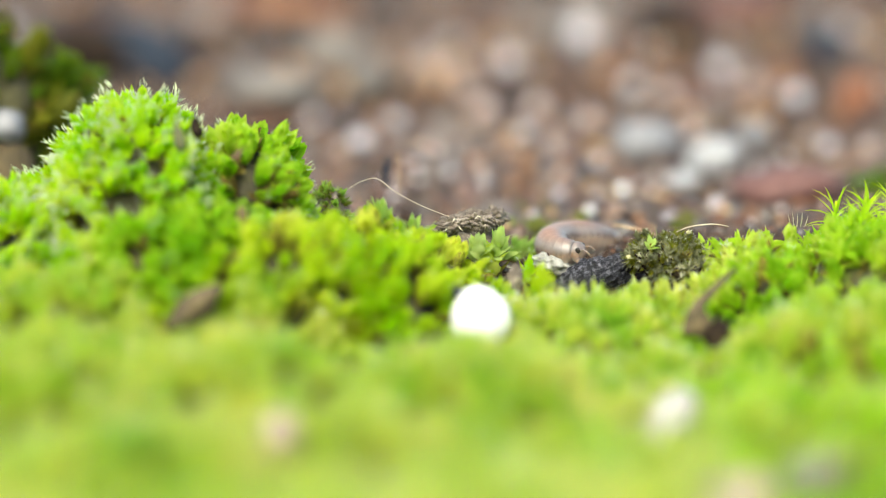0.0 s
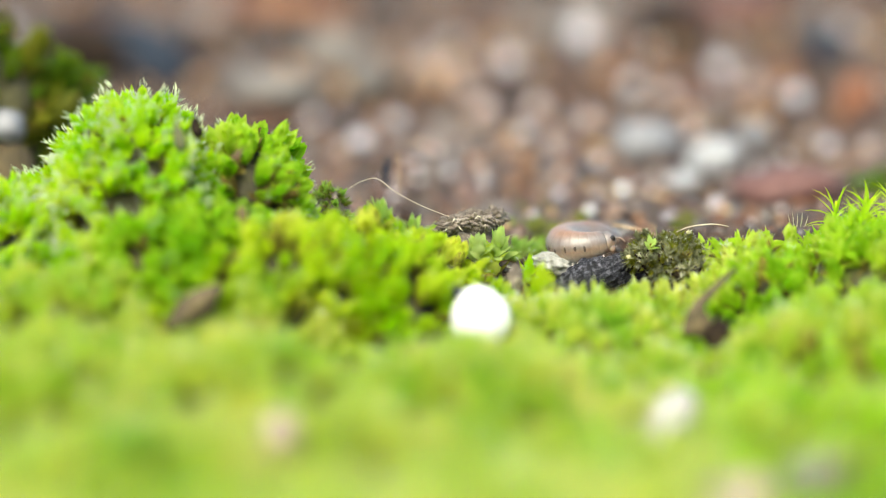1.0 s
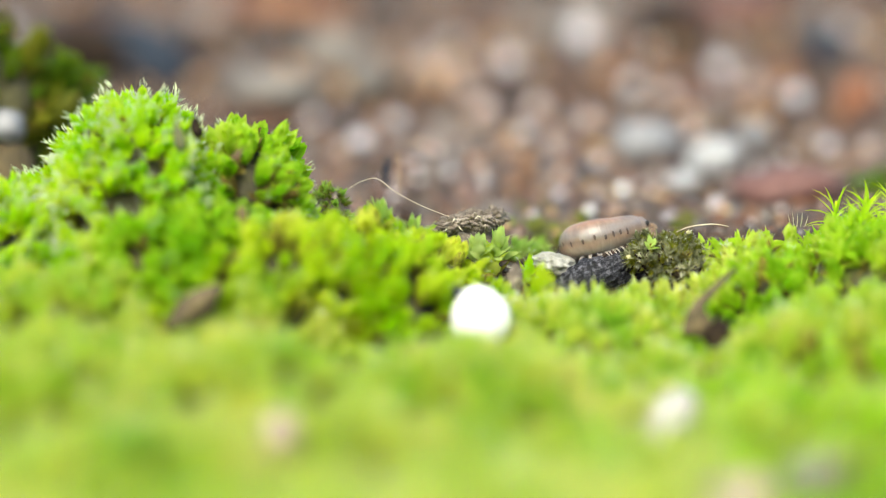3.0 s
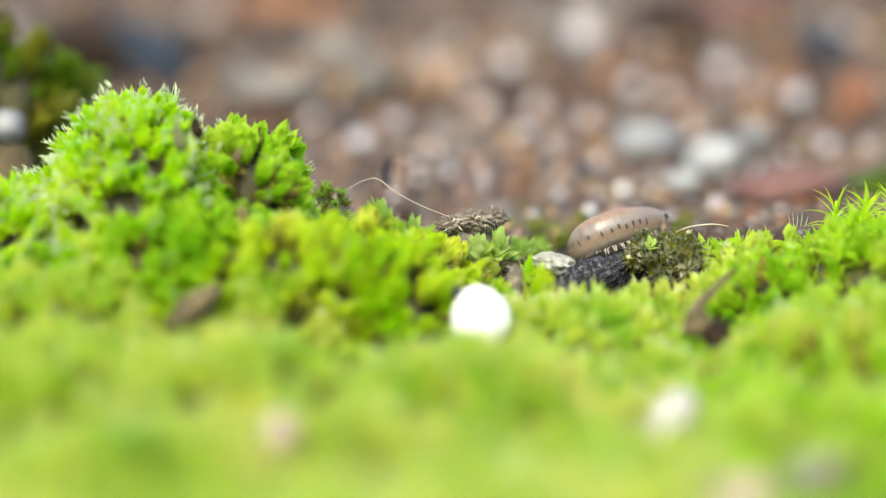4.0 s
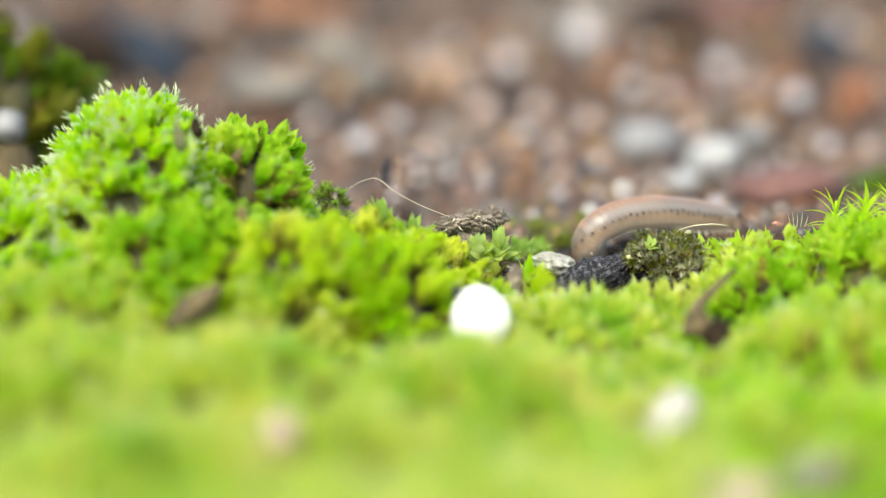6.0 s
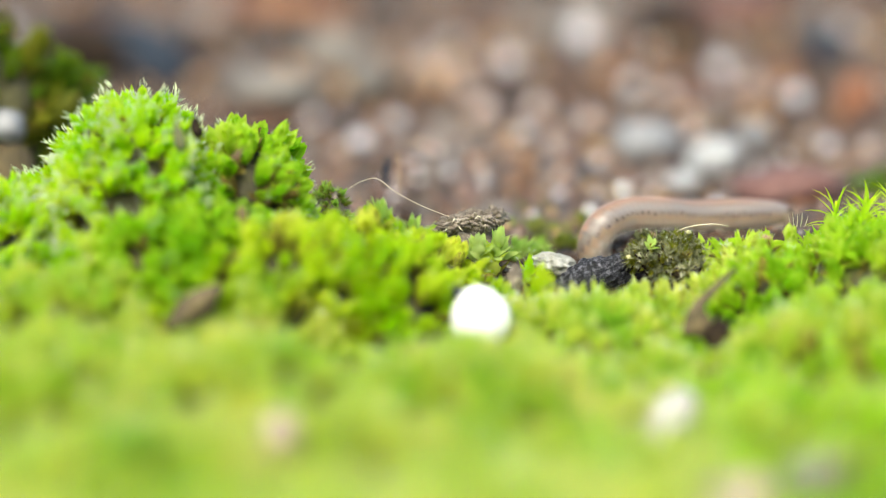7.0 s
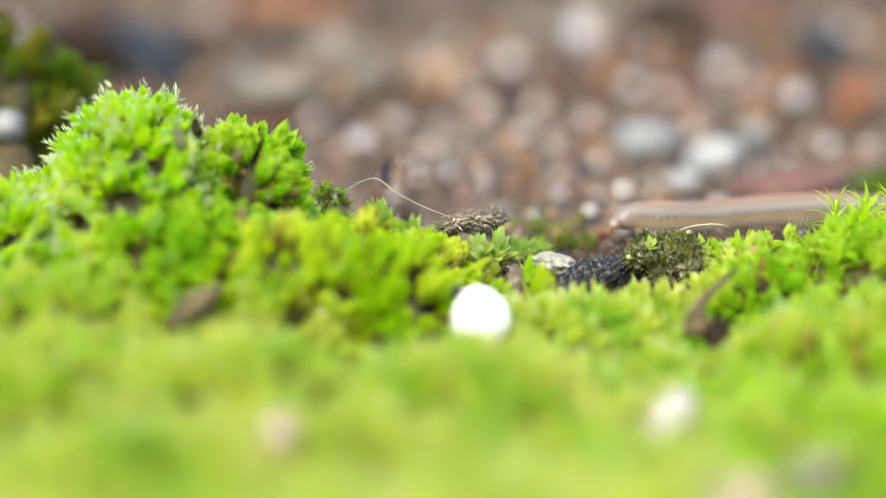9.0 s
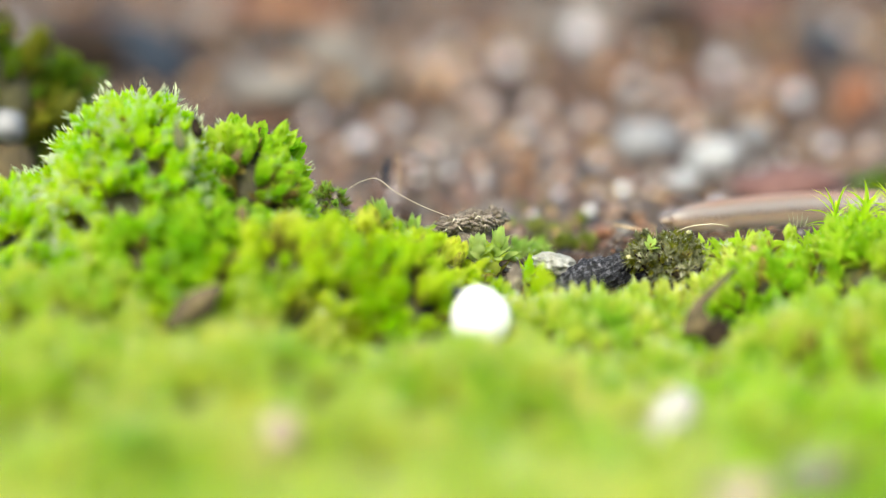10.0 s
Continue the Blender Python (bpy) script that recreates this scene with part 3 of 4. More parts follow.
def gravel():
    shapes = []
    for k in range(10):
        bm = blob((1, rng.uniform(0.6, 1.0), rng.uniform(0.4, 0.8)), 0.35, 1.0, k + 20, 1, 0.25)
        bmesh.ops.triangulate(bm, faces=bm.faces)
        shapes.append((np.array([tuple(v.co) for v in bm.verts]), np.array([[v.index for v in f.verts] for f in bm.faces])))
        bm.free()
    y = np.concatenate([rng.uniform(4, 40, 1300), rng.uniform(30, 110, 4600), rng.uniform(2.5, 12, 300), rng.uniform(10, 48, 2600)])
    x = rng.uniform(-1, 1, len(y)) * (30 + 0.13 * y)
    ok = ~mossy(x, y) & ~((x > 5) & (x < 30) & (y < 9.0)) & ~((x > 8) & (x < 26) & (y < 12.5))
    x, y = x[ok], y[ok]
    z = land(x, y)
    V, T, c = [], [], 0
    for i in range(len(x)):
        v, t = shapes[i % 10]
        s = 0.18 + rng.exponential(0.28) if i % 3 == 0 and y[i] < 60 else min(0.25 + rng.exponential(0.4) * (0.6 + y[i] / 90), 0.6 + y[i] / 160)
        q = np.array([0, 0, 1.0]) + rng.normal(0, 0.3, 3)
        q /= np.linalg.norm(q)
        V.append(v @ frame_from(q, rng.uniform(0, 6.28)).T * s + np.array([x[i], y[i], z[i] + 0.15 * s]))
        T.append(t + c)
        c += len(v)
    me = mesh_np("gravel", np.concatenate(V), np.concatenate(T), [gravel_mat])
    tagged(new("gravel", me), "mixed brown and grey gravel and soil crumbs", "gravel", kind="stuff")


gravel()


def ridge_crumbs():
    """Fine grit on the bare soil round the black crumb and on the low ridge."""
    pebble = blob((1, 0.8, 0.65), 0.35, 1.0, 77, 1, 0.2)
    bmesh.ops.triangulate(pebble, faces=pebble.faces)
    v0, t0 = np.array([tuple(v.co) for v in pebble.verts]), np.array([[v.index for v in f.verts] for f in pebble.faces])
    pebble.free()
    x, y = rng.uniform(-8, 31, 5200), rng.uniform(-3.5, 16, 5200)
    keep = ~mossy(x, y) | (moss_soil(x, y) < soil_base(x, y))
    x, y = x[keep], y[keep]
    z = land(x, y)
    V, T = [], []
    for i in range(len(x)):
        s = 0.05 + min(rng.exponential(0.08), 0.3)
        q = np.array([0, 0, 1.0]) + rng.normal(0, 0.4, 3)
        q /= np.linalg.norm(q)
        V.append(v0 @ frame_from(q, rng.uniform(0, 6.28)).T * s + np.array([x[i], y[i], z[i] + 0.2 * s]))
        T.append(t0 + len(v0) * i)
    me = mesh_np("grit", np.concatenate(V), np.concatenate(T), [gravel_mat])
    tagged(new("grit", me), "fine brown soil grit round the black crumb", "grit", kind="stuff")


ridge_crumbs()


def glint_grit():
    """Glossy pale and rust-coloured grains whose colour stands for glints all over the gravel."""
    shapes = []
    for k in range(4):
        bm = blob((1, rng.uniform(0.7, 1.0), rng.uniform(0.7, 0.9)), 0.15, 1.0, k + 60, 1, 0.1)
        bmesh.ops.triangulate(bm, faces=bm.faces)
        shapes.append((np.array([tuple(v.co) for v in bm.verts]), np.array([[v.index for v in f.verts] for f in bm.faces])))
        bm.free()
    y = np.concatenate([rng.uniform(12, 40, 430), rng.uniform(38, 75, 260), rng.uniform(70, 110, 60)])
    x = rng.uniform(-1, 1, len(y)) * (29 + 0.13 * y)
    ok = ~mossy(x, y) & ~((x < -18) & (y < 34))
    x, y = x[ok], y[ok]
    z = land(x, y)
    V, T, c = [], [], 0
    for i in range(len(x)):
        v, t = shapes[i % 4]
        s = (0.11 + min(rng.exponential(0.13), 0.3)) * (0.8 + y[i] / 50) * (0.68 if y[i] < 40 else 0.85)
        q = np.array([0, 0, 1.0]) + rng.normal(0, 0.4, 3)
        q /= np.linalg.norm(q)
        V.append(v @ frame_from(q, rng.uniform(0, 6.28)).T * s + np.array([x[i], y[i], z[i] + 0.3 + 0.5 * s + 0.004 * y[i]]))
        T.append(t + c)
        c += len(v)
    me = mesh_np("glint_grit", np.concatenate(V), np.concatenate(T), [grit_mat])
    tagged(new("glint_grit", me), "pale and rusty grains added as glints among the gravel", "grit", kind="stuff")


glint_grit()


def stone(name, label, x, y, size, mat, turn=(0, 0, 0), sink=0.25, rough=0.18, seed=0, sub=3, facet=0.15, z=None, category="stone", group="", grit=0.0):
    me = bm_mesh(name, blob(size, rough, 0.9, seed, sub, facet, grit), mat)
    if z is None:
        z = float(land(np.array([x]), np.array([y]))[0]) + size[2] * (1 - 2 * sink)
    ob = new(name, me)
    ob.matrix_basis = place(x, y, z, *turn)
    return tagged(ob, label, category, group)


stone("slate_chip", "dark blue-grey slate chip on the soil", -22.1, 63.2, (4.3, 2.4, 1.9), slate_mat, (4, 16, -12), z=3.43, seed=1)
stone("slate_chip", "dark grey slate chip leaning on the soil", -19.5, 58.8, (2.4, 1.3, 1.3), slate_mat, (0, 14, 10), z=1.96, seed=70)
stone("slate_chip", "small dark grey slate chip on the soil", -11.9, 68.2, (1.8, 1.0, 1.3), slate_mat, (0, 4, 10), z=3.21, seed=71)
stone("grey_stone", "pale grey rounded stone on the soil", -7.9, 61.4, (2.5, 1.4, 1.5), grey_mat, (0, 0, 0), z=3.25, seed=2)
stone("grey_stone", "grey rounded stone on the soil", -5.2, 54.8, (1.8, 1.0, 1.6), grey_mat, (0, 0, 30), z=2.18, seed=73)
stone("grey_stone", "pale grey broken stone on the soil", -11.7, 52.1, (3.5, 1.9, 1.4), grey_mat, (0, 0, 0), z=1.85, seed=3)
stone("brick_fragment", "orange brick fragment on the soil", -12.4, 81.3, (5.7, 3.1, 1.0), brick_mat, (0, 2, 0), z=4.34, seed=4)
stone("brick_fragment", "dusty pink brick fragment on the soil", 22.4, 75.2, (4.0, 2.2, 1.7), rose_mat, (0, 0, 0), z=4.76, seed=5)
stone("brick_fragment", "orange-brown brick fragment half sunk in soil", 28.4, 48.0, (1.4, 0.8, 2.0), brick_mat, (0, 10, 0), z=1.75, seed=75)
stone("brick_flake", "flat dull red brick flake", 21.4, 24.9, (3.5, 3.1, 1.2), rose_mat, (0, -5, 14), z=-0.45, seed=6)
stone("quartz_stone", "white quartz stone on the soil", 13.5, 39.2, (2.6, 2.1, 1.3), dusty_mat, (0, 0, 0), z=0.16, seed=7, group="white quartz stones")
stone("quartz_stone", "white quartz stone on the soil", 17.7, 34.7, (1.9, 1.5, 1.3), quartz_mat, (0, -14, 0), z=-0.19, seed=8, group="white quartz stones")
stone("quartz_stone", "small white quartz stone on the soil", 15.4, 28.5, (1.1, 1.0, 0.7), quartz_mat, (0, 0, 0), z=-0.82, seed=9, group="white quartz stones")
stone("quartz_stone", "white quartz stone on the soil", 21.0, 42.6, (1.3, 1.0, 1.0), dusty_mat, (0, 0, 0), z=0.03, seed=77, group="white quartz stones")
stone("grey_stone", "dusty pale stone on the soil", 10.8, 72.3, (2.4, 1.3, 1.7), grey_mat, (0, 0, 0), z=3.96, seed=78)
stone("dark_clod", "black damp earth clod on the gravel", 16.4, 67.1, (2.2, 1.2, 1.7), earth_mat, (0, 0, 0), z=4.27, seed=79)
stone("dark_clod", "dark green-grey clod on the gravel", 28.1, 65.8, (2.2, 1.2, 1.3), slate_mat, (0, 0, 0), z=3.01, seed=80)
stone("dark_clod", "black damp earth clod beside the slate", -26.2, 61.9, (3.7, 2.0, 2.1), earth_mat, (0, 0, 0), z=3.35, seed=81)
# grains whose pale or rusty colour stands in for highlights on wet gravel
GLINT_GRAINS = [(24.4, 50.0, 0.86, lilac_mat), (25.6, 38.9, 0.61, lilac_mat), (19.9, 60.2, 0.90, lilac_mat), (10.3, 68.2, 1.27, lilac_mat), (11.3, 24.5, 0.42, white_mat),
          (9.0, 18.5, 0.32, white_mat), (2.9, 49.2, 0.99, pink_mat), (-8.9, 47.1, 0.59, lilac_mat), (-5.3, 58.2, 0.89, lilac_mat), (0.5, 31.1, 0.40, lilac_mat),
          (6.5, 50.7, 0.87, pink_mat), (9.8, 44.9, 0.72, pink_mat), (7.4, 40.2, 0.55, pink_mat), (1.4, 56.2, 0.88, pink_mat), (-5.4, 39.2, 0.77, lilac_mat),
          (16.9, 20.9, 0.45, lilac_mat), (7.3, 24.1, 0.39, lilac_mat), (5.5, 33.2, 0.47, rust_mat), (4.0, 38.4, 0.51, rust_mat), (-0.9, 38.1, 0.57, pink_mat),
          (21.7, 54.3, 0.74, pink_mat), (15.6, 53.0, 0.81, pink_mat), (13.4, 56.2, 0.75, lilac_mat), (4.4, 27.8, 0.37, rust_mat), (-3.0, 23.2, 0.33, lilac_mat),
          (-1.8, 34.1, 0.41, lilac_mat), (2.7, 27.8, 0.37, lilac_mat), (7.9, 32.3, 0.40, rust_mat), (13.6, 16.4, 0.26, lilac_mat), (11.9, 16.1, 0.23, rust_mat),
          (5.5, 41.7, 0.58, lilac_mat), (-3.2, 44.8, 0.65, lilac_mat), (-6.9, 38.1, 0.48, pink_mat), (28.4, 39.0, 0.64, pink_mat), (10.2, 34.9, 0.44, lilac_mat),
          (5.5, 15.8, 0.26, lilac_mat), (2.1, 34.9, 0.38, rust_mat), (11.7, 58.4, 0.82, rust_mat), (-1.0, 61.4, 0.83, pink_mat), (4.7, 61.5, 0.97, lilac_mat)]
LARGE = len(GLINT_GRAINS)
GRAIN_LABELS = {"white_quartz": "white grain added as a wet glint on the gravel", "lilac_glint": "lilac-grey grain added as a wet glint on the gravel", "pink_glint": "pinkish grain added as a wet glint on the gravel", "rust_glint": "rust-brown grain added as a wet glint on the gravel"}
for k in range(120):
    GLINT_GRAINS.append((float(rng.uniform(-12, 30)), float(rng.uniform(18, 75)), float(rng.uniform(0.1, 0.3)), (lilac_mat, lilac_mat, pink_mat, rust_mat)[int(rng.integers(4))]))
for k, (x, y, r, mat) in enumerate(GLINT_GRAINS):
    low = float(land(np.array([x]), np.array([y]))[0])
    if k < LARGE:
        # added crumb that lifts the glint grain clear of the gravel
        stone("ground_stone", "dark brown earth crumb added to lift a glint grain", x, y, (r * 1.2, r * 1.1, 0.4), soil_mat, seed=80 + k, sub=2, z=low + 0.2, category="stone", group="loose stones on the soil")
    stone("glint_grain" if mat == white_mat else "pebble", GRAIN_LABELS[mat.name], x, y, (r, r, r * 0.9), mat, seed=30 + k, sub=2, z=low + (0.55 + 0.6 * r if k < LARGE else 0.15 + 0.6 * r), facet=0.05, rough=0.1, group="pale grains on the gravel", category="grain")

PALETTE = [(grey_mat, "grey stone on the soil"), (grey_mat, "grey stone on the soil"), (brick_mat, "small orange-brown brick crumb on the soil"), (slate_mat, "dark blue-grey stone on the soil"),
           (rose_mat, "dull red brick crumb on the soil"), (grey_mat, "grey stone on the soil"), (ochre_mat, "ochre brown stone on the soil"),
           (earth_mat, "dark brown earth crumb on the soil"), (earth_mat, "dark brown earth crumb on the soil"), (soil_mat, "brown earth crumb on the soil"), (soil_mat, "brown earth crumb on the soil")]


def scattered_stones(count, y0, y1, s0, s1, seed, palette=PALETTE):
    """Loose stones of many kinds that lie apart from one another."""
    rng = np.random.default_rng(seed)
    laid = [(-22.3, 66.5, 3.5), (-19.7, 61.3, 1.9), (-12.0, 70.3, 1.5), (-8.0, 64.6, 2.6), (-5.3, 57.3, 1.7), (-11.8, 54.6, 3.3), (-12.4, 83.3, 5.7), (22.7, 79.4, 4.1), (28.7, 51.3, 1.4), (21.5, 26.4, 3.5), (13.6, 41.3, 2.7), (17.8, 36.5, 1.9), (15.5, 29.1, 1.1), (21.0, 43.4, 1.3), (10.9, 73.7, 2.5), (16.6, 70.6, 1.7), (28.3, 67.8, 1.8), (-27.5, 66.4, 2.5)] + [g[:3] for g in GLINT_GRAINS[:LARGE]]
    named = len(laid)
    while len(laid) < count + named:
        y = float(rng.uniform(y0, y1))
        x = float(rng.uniform(-1, 1) * (27 + 0.14 * y))
        r = float(rng.uniform(s0, s1))
        if all((x - a) ** 2 + (y - b) ** 2 > (r + c) ** 2 * 0.8 for a, b, c in laid) and not (x < -18 and y < 34) and not (x > 6 and y < 14):
            laid.append((x, y, r))
    for k, (x, y, r) in enumerate(laid[named:]):
        mat, label = palette[int(rng.integers(len(palette)))]
        stone("ground_stone", label, x, y, (r, r * rng.uniform(0.6, 0.95), r * rng.uniform(0.28, 0.45)), mat, (rng.uniform(-15, 15), rng.uniform(-15, 15), rng.uniform(0, 360)),
              seed=seed + k, sub=3, rough=0.3, facet=0.25, sink=0.3, group="loose stones on the soil")


scattered_stones(150, 44, 108, 0.7, 2.0, 100)
scattered_stones(60, 16, 52, 0.4, 1.1, 300, PALETTE[7:] + PALETTE[1:3] + PALETTE[4:7])

# ---- things round the middle ----
pebble = new("white_pebble", bm_mesh("white_pebble", egg((1.7, 1.5, 1.8), 0.17, 11), white_mat))
pebble.matrix_basis = place(2.0, -9.5, -2.05, 0, -16, 0)
tagged(pebble, "smooth white oval pebble in the moss", "pebble", "white pebbles")
stone("white_pebble", "small tilted white pebble in the moss", 11.5, -25.0, (1.3, 1.25, 2.05), offwhite_mat, (0, 28, 0), z=-4.45, seed=12, rough=0.06, facet=0.0, sub=4, category="pebble", group="white pebbles")
stone("cream_pebble", "dull cream pebble in the moss", -7.7, -36.0, (0.95, 0.9, 1.15), cream_mat, z=-2.3, seed=13, rough=0.08, category="pebble")
stone("charcoal_crumb", "rough black charcoal crumb", 8.2, 0.1, (2.85, 1.15, 1.1), char_mat, (0, -26, 8), z=-1.95, seed=14, rough=0.3, sub=6, facet=0.0, grit=0.1, category="charcoal")
stone("pale_flake", "pale grey lichen-stained stone flake", 6.4, 1.8, (1.45, 0.9, 0.6), flake_mat, (0, 16, 0), z=-1.2, seed=15, rough=0.35, sub=4, facet=0.35, grit=0.05)


def lump_with_shoots(name, label, x, y, z, size, core_mat, shapes, mats, count, scale, seed, low=-0.1, category="moss", core="lump", core_label="", other=None):
    """A lump of earth that carries shoots all over its upper side."""
    top = empty(name, x, y, z, label=label, category=category)
    bm = blob(size, 0.3, 0.9, seed, 4)
    bm.normal_update()
    pts = [(v.co.copy(), v.normal.copy()) for v in bm.verts if v.normal.z > low and (v.normal.y < 0.6)]
    part(core, bm_mesh(core, bm, core_mat), top, core_label)
    meshes = [mesh_np("moss_shoot", v, t, mats if k % 3 else other or mats, m) for k, (v, t, m) in enumerate(shapes)]
    for i in rng.choice(len(pts), min(count, len(pts)), replace=False):
        co, n = pts[int(i)]
        q = np.array(n) * 0.7 + np.array([0, 0, 0.3]) + rng.normal(0, 0.32, 3)
        q /= np.linalg.norm(q)
        R = frame_from(q, rng.uniform(0, 6.28)) * scale * rng.uniform(0.5, 1.45)
        m = Matrix([list(R[k]) + [0] for k in range(3)] + [[0, 0, 0, 1]])
        m.translation = (co - n * 0.15 * scale) * MM
        part("moss_shoot", meshes[int(rng.integers(len(meshes)))], top, at=m)
    return top


rng = np.random.default_rng(22)
GREY_MATS = [moss_grey, moss_old, moss_hair]
DARK_MATS = [moss_dark, moss_old, moss_dark]
lump_with_shoots("dead_moss_clump", "grey-green withered moss clump on dark earth", 12.55, 0.2, -0.6, (2.0, 1.2, 1.15), earth_mat, LONG[:3] + OPEN[:3] + SHORT[:2], GREY_MATS, 260, 0.27, 41, -0.75, core_label="black earth lump", other=[moss_dark, moss_grey, moss_hair])
lump_with_shoots("dead_moss_clump", "ragged dark end of the withered moss clump", 14.0, -0.5, -1.2, (1.5, 0.9, 0.8), earth_mat, LONG[:3] + OPEN[:2], GREY_MATS, 80, 0.3, 48, -0.4, core_label="black earth lump", other=[moss_old, moss_mid, moss_hair])
lump_with_shoots("dark_moss_tuft", "tall dark olive moss tuft with brown base", -29.4, 19.0, 2.29, (4.9, 4.2, 7.8), peat_mat, SOFT + SHORT[:2], DARK_MATS, 140, 1.15, 42, -0.5, other=[moss_mid, moss_dark, moss_grey])
lump_with_shoots("moss_tuft", "small green moss tuft on the soil", -23.5, 21.0, 2.58, (1.6, 1.9, 4.7), peat_mat, SOFT, [moss_mid, moss_old, moss_hair], 34, 0.8, 43)
lump_with_shoots("dead_moss_clump", "small withered moss clump at the foot of the mound", -6.45, 1.2, 1.5, (0.85, 0.7, 1.7), bark_mat, LONG[:2] + OPEN[:2], [moss_haze, moss_old, moss_hair], 90, 0.3, 47, -0.6, other=[moss_pale, moss_grey, moss_hair])
stone("cream_stone", "rounded cream stone beside the dark moss", -26.3, 13.5, (1.45, 1.35, 1.15), dusty_mat, z=4.95, seed=44)
stone("brown_clod", "brown earth clod under the cream stone", -26.6, 13.8, (2.3, 1.9, 3.4), twig_mat, z=1.33, seed=45, category="earth")


def tuft(x, y, n, scale, shapes, mats, spread, label):
    top = empty("moss_tuft", x, y, float(land(np.array([x]), np.array([y]))[0]), label=label, category="moss", group="small moss tufts on the soil")
    meshes = [mesh_np("moss_shoot", v, t, mats, m) for v, t, m in shapes]
    for _ in range(n):
        px, py = rng.normal(0, spread, 2)
        pz = float(land(np.array([x + px]), np.array([y + py]))[0]) - top.location.z / MM
        q = np.array([px * 0.3, py * 0.3, 1.0]) + rng.normal(0, 0.15, 3)
        q /= np.linalg.norm(q)
        R = frame_from(q, rng.uniform(0, 6.28)) * scale * rng.uniform(0.7, 1.2)
        m = Matrix([list(R[k]) + [0] for k in range(3)] + [[0, 0, 0, 1]])
        m.translation = Vector((px, py, pz)) * MM
        part("moss_shoot", meshes[int(rng.integers(len(meshes)))], top, at=m)


rng = np.random.default_rng(23)
PALE_MATS = [moss_pale, moss_old, moss_hair]
for x, y, n, sc, sp in ((4.6, 6.5, 8, 0.65, 1.0), (8.4, 11.0, 3, 0.45, 0.5), (-1.6, 4.6, 8, 0.8, 0.9), (-4.4, 4.0, 7, 0.8, 0.8), (28.5, 26.0, 8, 1.0, 1.4), (-6.0, 7.0, 7, 0.7, 1.0), (8.0, 15.0, 3, 0.4, 0.5), (5.2, 12.5, 6, 0.5, 0.9), (6.5, 10.5, 6, 0.5, 0.8), (5.8, 20.0, 3, 0.35, 0.9), (15.0, 15.5, 4, 0.4, 0.9)):
    tuft(x, y, n, sc, SOFT + LONG[:1], PALE_MATS if y < 9 else [moss_haze, moss_old, moss_hair] if y < 24 else [moss_mid, moss_old, moss_hair], sp, "small pale green moss tuft on the soil")


def leafy(name, label, x, y, z, specs, mats, turn=(0, 0, 0), category="moss"):
    """A single shoot whose leaves are parts: (length, width, lean, curl, azimuth, height, awn)."""
    top = empty(name, x, y, z, label=label, category=category)
    top.matrix_basis = place(x, y, z, *turn)
    sv, st = tube([(0, 0, -1.6), (0.05, 0, -0.6), (0, 0, 0.4)], [0.13, 0.12, 0.07], 7)
    part("stem", mesh_np("stem", sv, st, [moss_old]), top)
    for le, wi, lean, curl, az, h, awn in specs:
        v, t, m = cup_leaf(le, wi, lean, curl, awn, 0.8, rng.uniform(-0.15, 0.15)) if wi > 0.4 else leaf_shape(le, wi, lean, curl, awn, 0.45, rng.uniform(-0.2, 0.2))
        part("leaf", mesh_np("leaf", v, t, mats, m), top, at=place(0, 0, h, 0, 0, az))
    return top


def rosette_specs(n, le, wi, lo, hi, curl, awn, rise):
    return [(le * rng.uniform(0.8, 1.2), wi * rng.uniform(0.8, 1.2), hi + (lo - hi) * k / n + rng.uniform(-0.1, 0.1), curl * rng.uniform(0.3, 1.4), k * 137.5 + rng.uniform(-18, 18), rise * k / n, awn) for k in range(n)]


leafy("broad_leaf_moss", "pale green broad-leaved moss shoot beside the bark", 2.9, -0.3, -0.7, rosette_specs(16, 1.35, 0.8, 0.1, 1.25, -0.3, 0.14, 0.9), PALE_MATS, (16, 10, 0))
leafy("broad_leaf_moss", "pale green broad-leaved moss shoot beside the bark", 1.9, -0.9, -0.6, rosette_specs(15, 1.3, 0.75, 0.1, 1.2, -0.3, 0.12, 0.8), PALE_MATS, (18, -10, 40))
leafy("broad_leaf_moss", "fresh green moss shoot with long pointed tips beside the pale flake", 5.4, -5.6, -2.1, rosette_specs(20, 1.6, 0.8, 0.1, 1.2, -0.5, 0.3, 0.9), [moss_bank, moss_old, moss_hair], (6, 0, 0))
leafy("broad_leaf_moss", "fresh green moss shoot with long pointed tips beside the pale flake", 4.6, -1.8, -1.7, rosette_specs(14, 1.15, 0.5, 0.1, 1.2, -0.2, 0.35, 0.7), MOSS_MATS, (10, 6, 50))
leafy("broad_leaf_moss", "small grey-green leaf rosette on the withered moss", 11.7, -0.9, 0.1, rosette_specs(7, 0.7, 0.42, 0.3, 1.2, 0.2, 0.05, 0.2), PALE_MATS, (20, 0, 0))
for x, y, z, n, le, turn in ((22.2, 0.3, 1.1, 13, 1.9, (4, 0, 0)), (24.0, 0.3, 1.4, 13, 1.8, (0, 6, 60)), (25.6, 0.8, 1.6, 13, 1.8, (0, -8, 10)), (23.2, -2.2, 1.0, 24, 2.0, (12, 4, 30)), (25.2, -2.6, 1.2, 22, 2.0, (12, -6, 80))):
    leafy("long_leaf_moss", "yellow-green moss shoot with long thin curved leaves", x, y, z, rosette_specs(n + 5, le, 0.17, 0.05, 1.3, 0.75, 0.2, 1.0), MOSS_MATS, turn)

rng = np.random.default_rng(24)
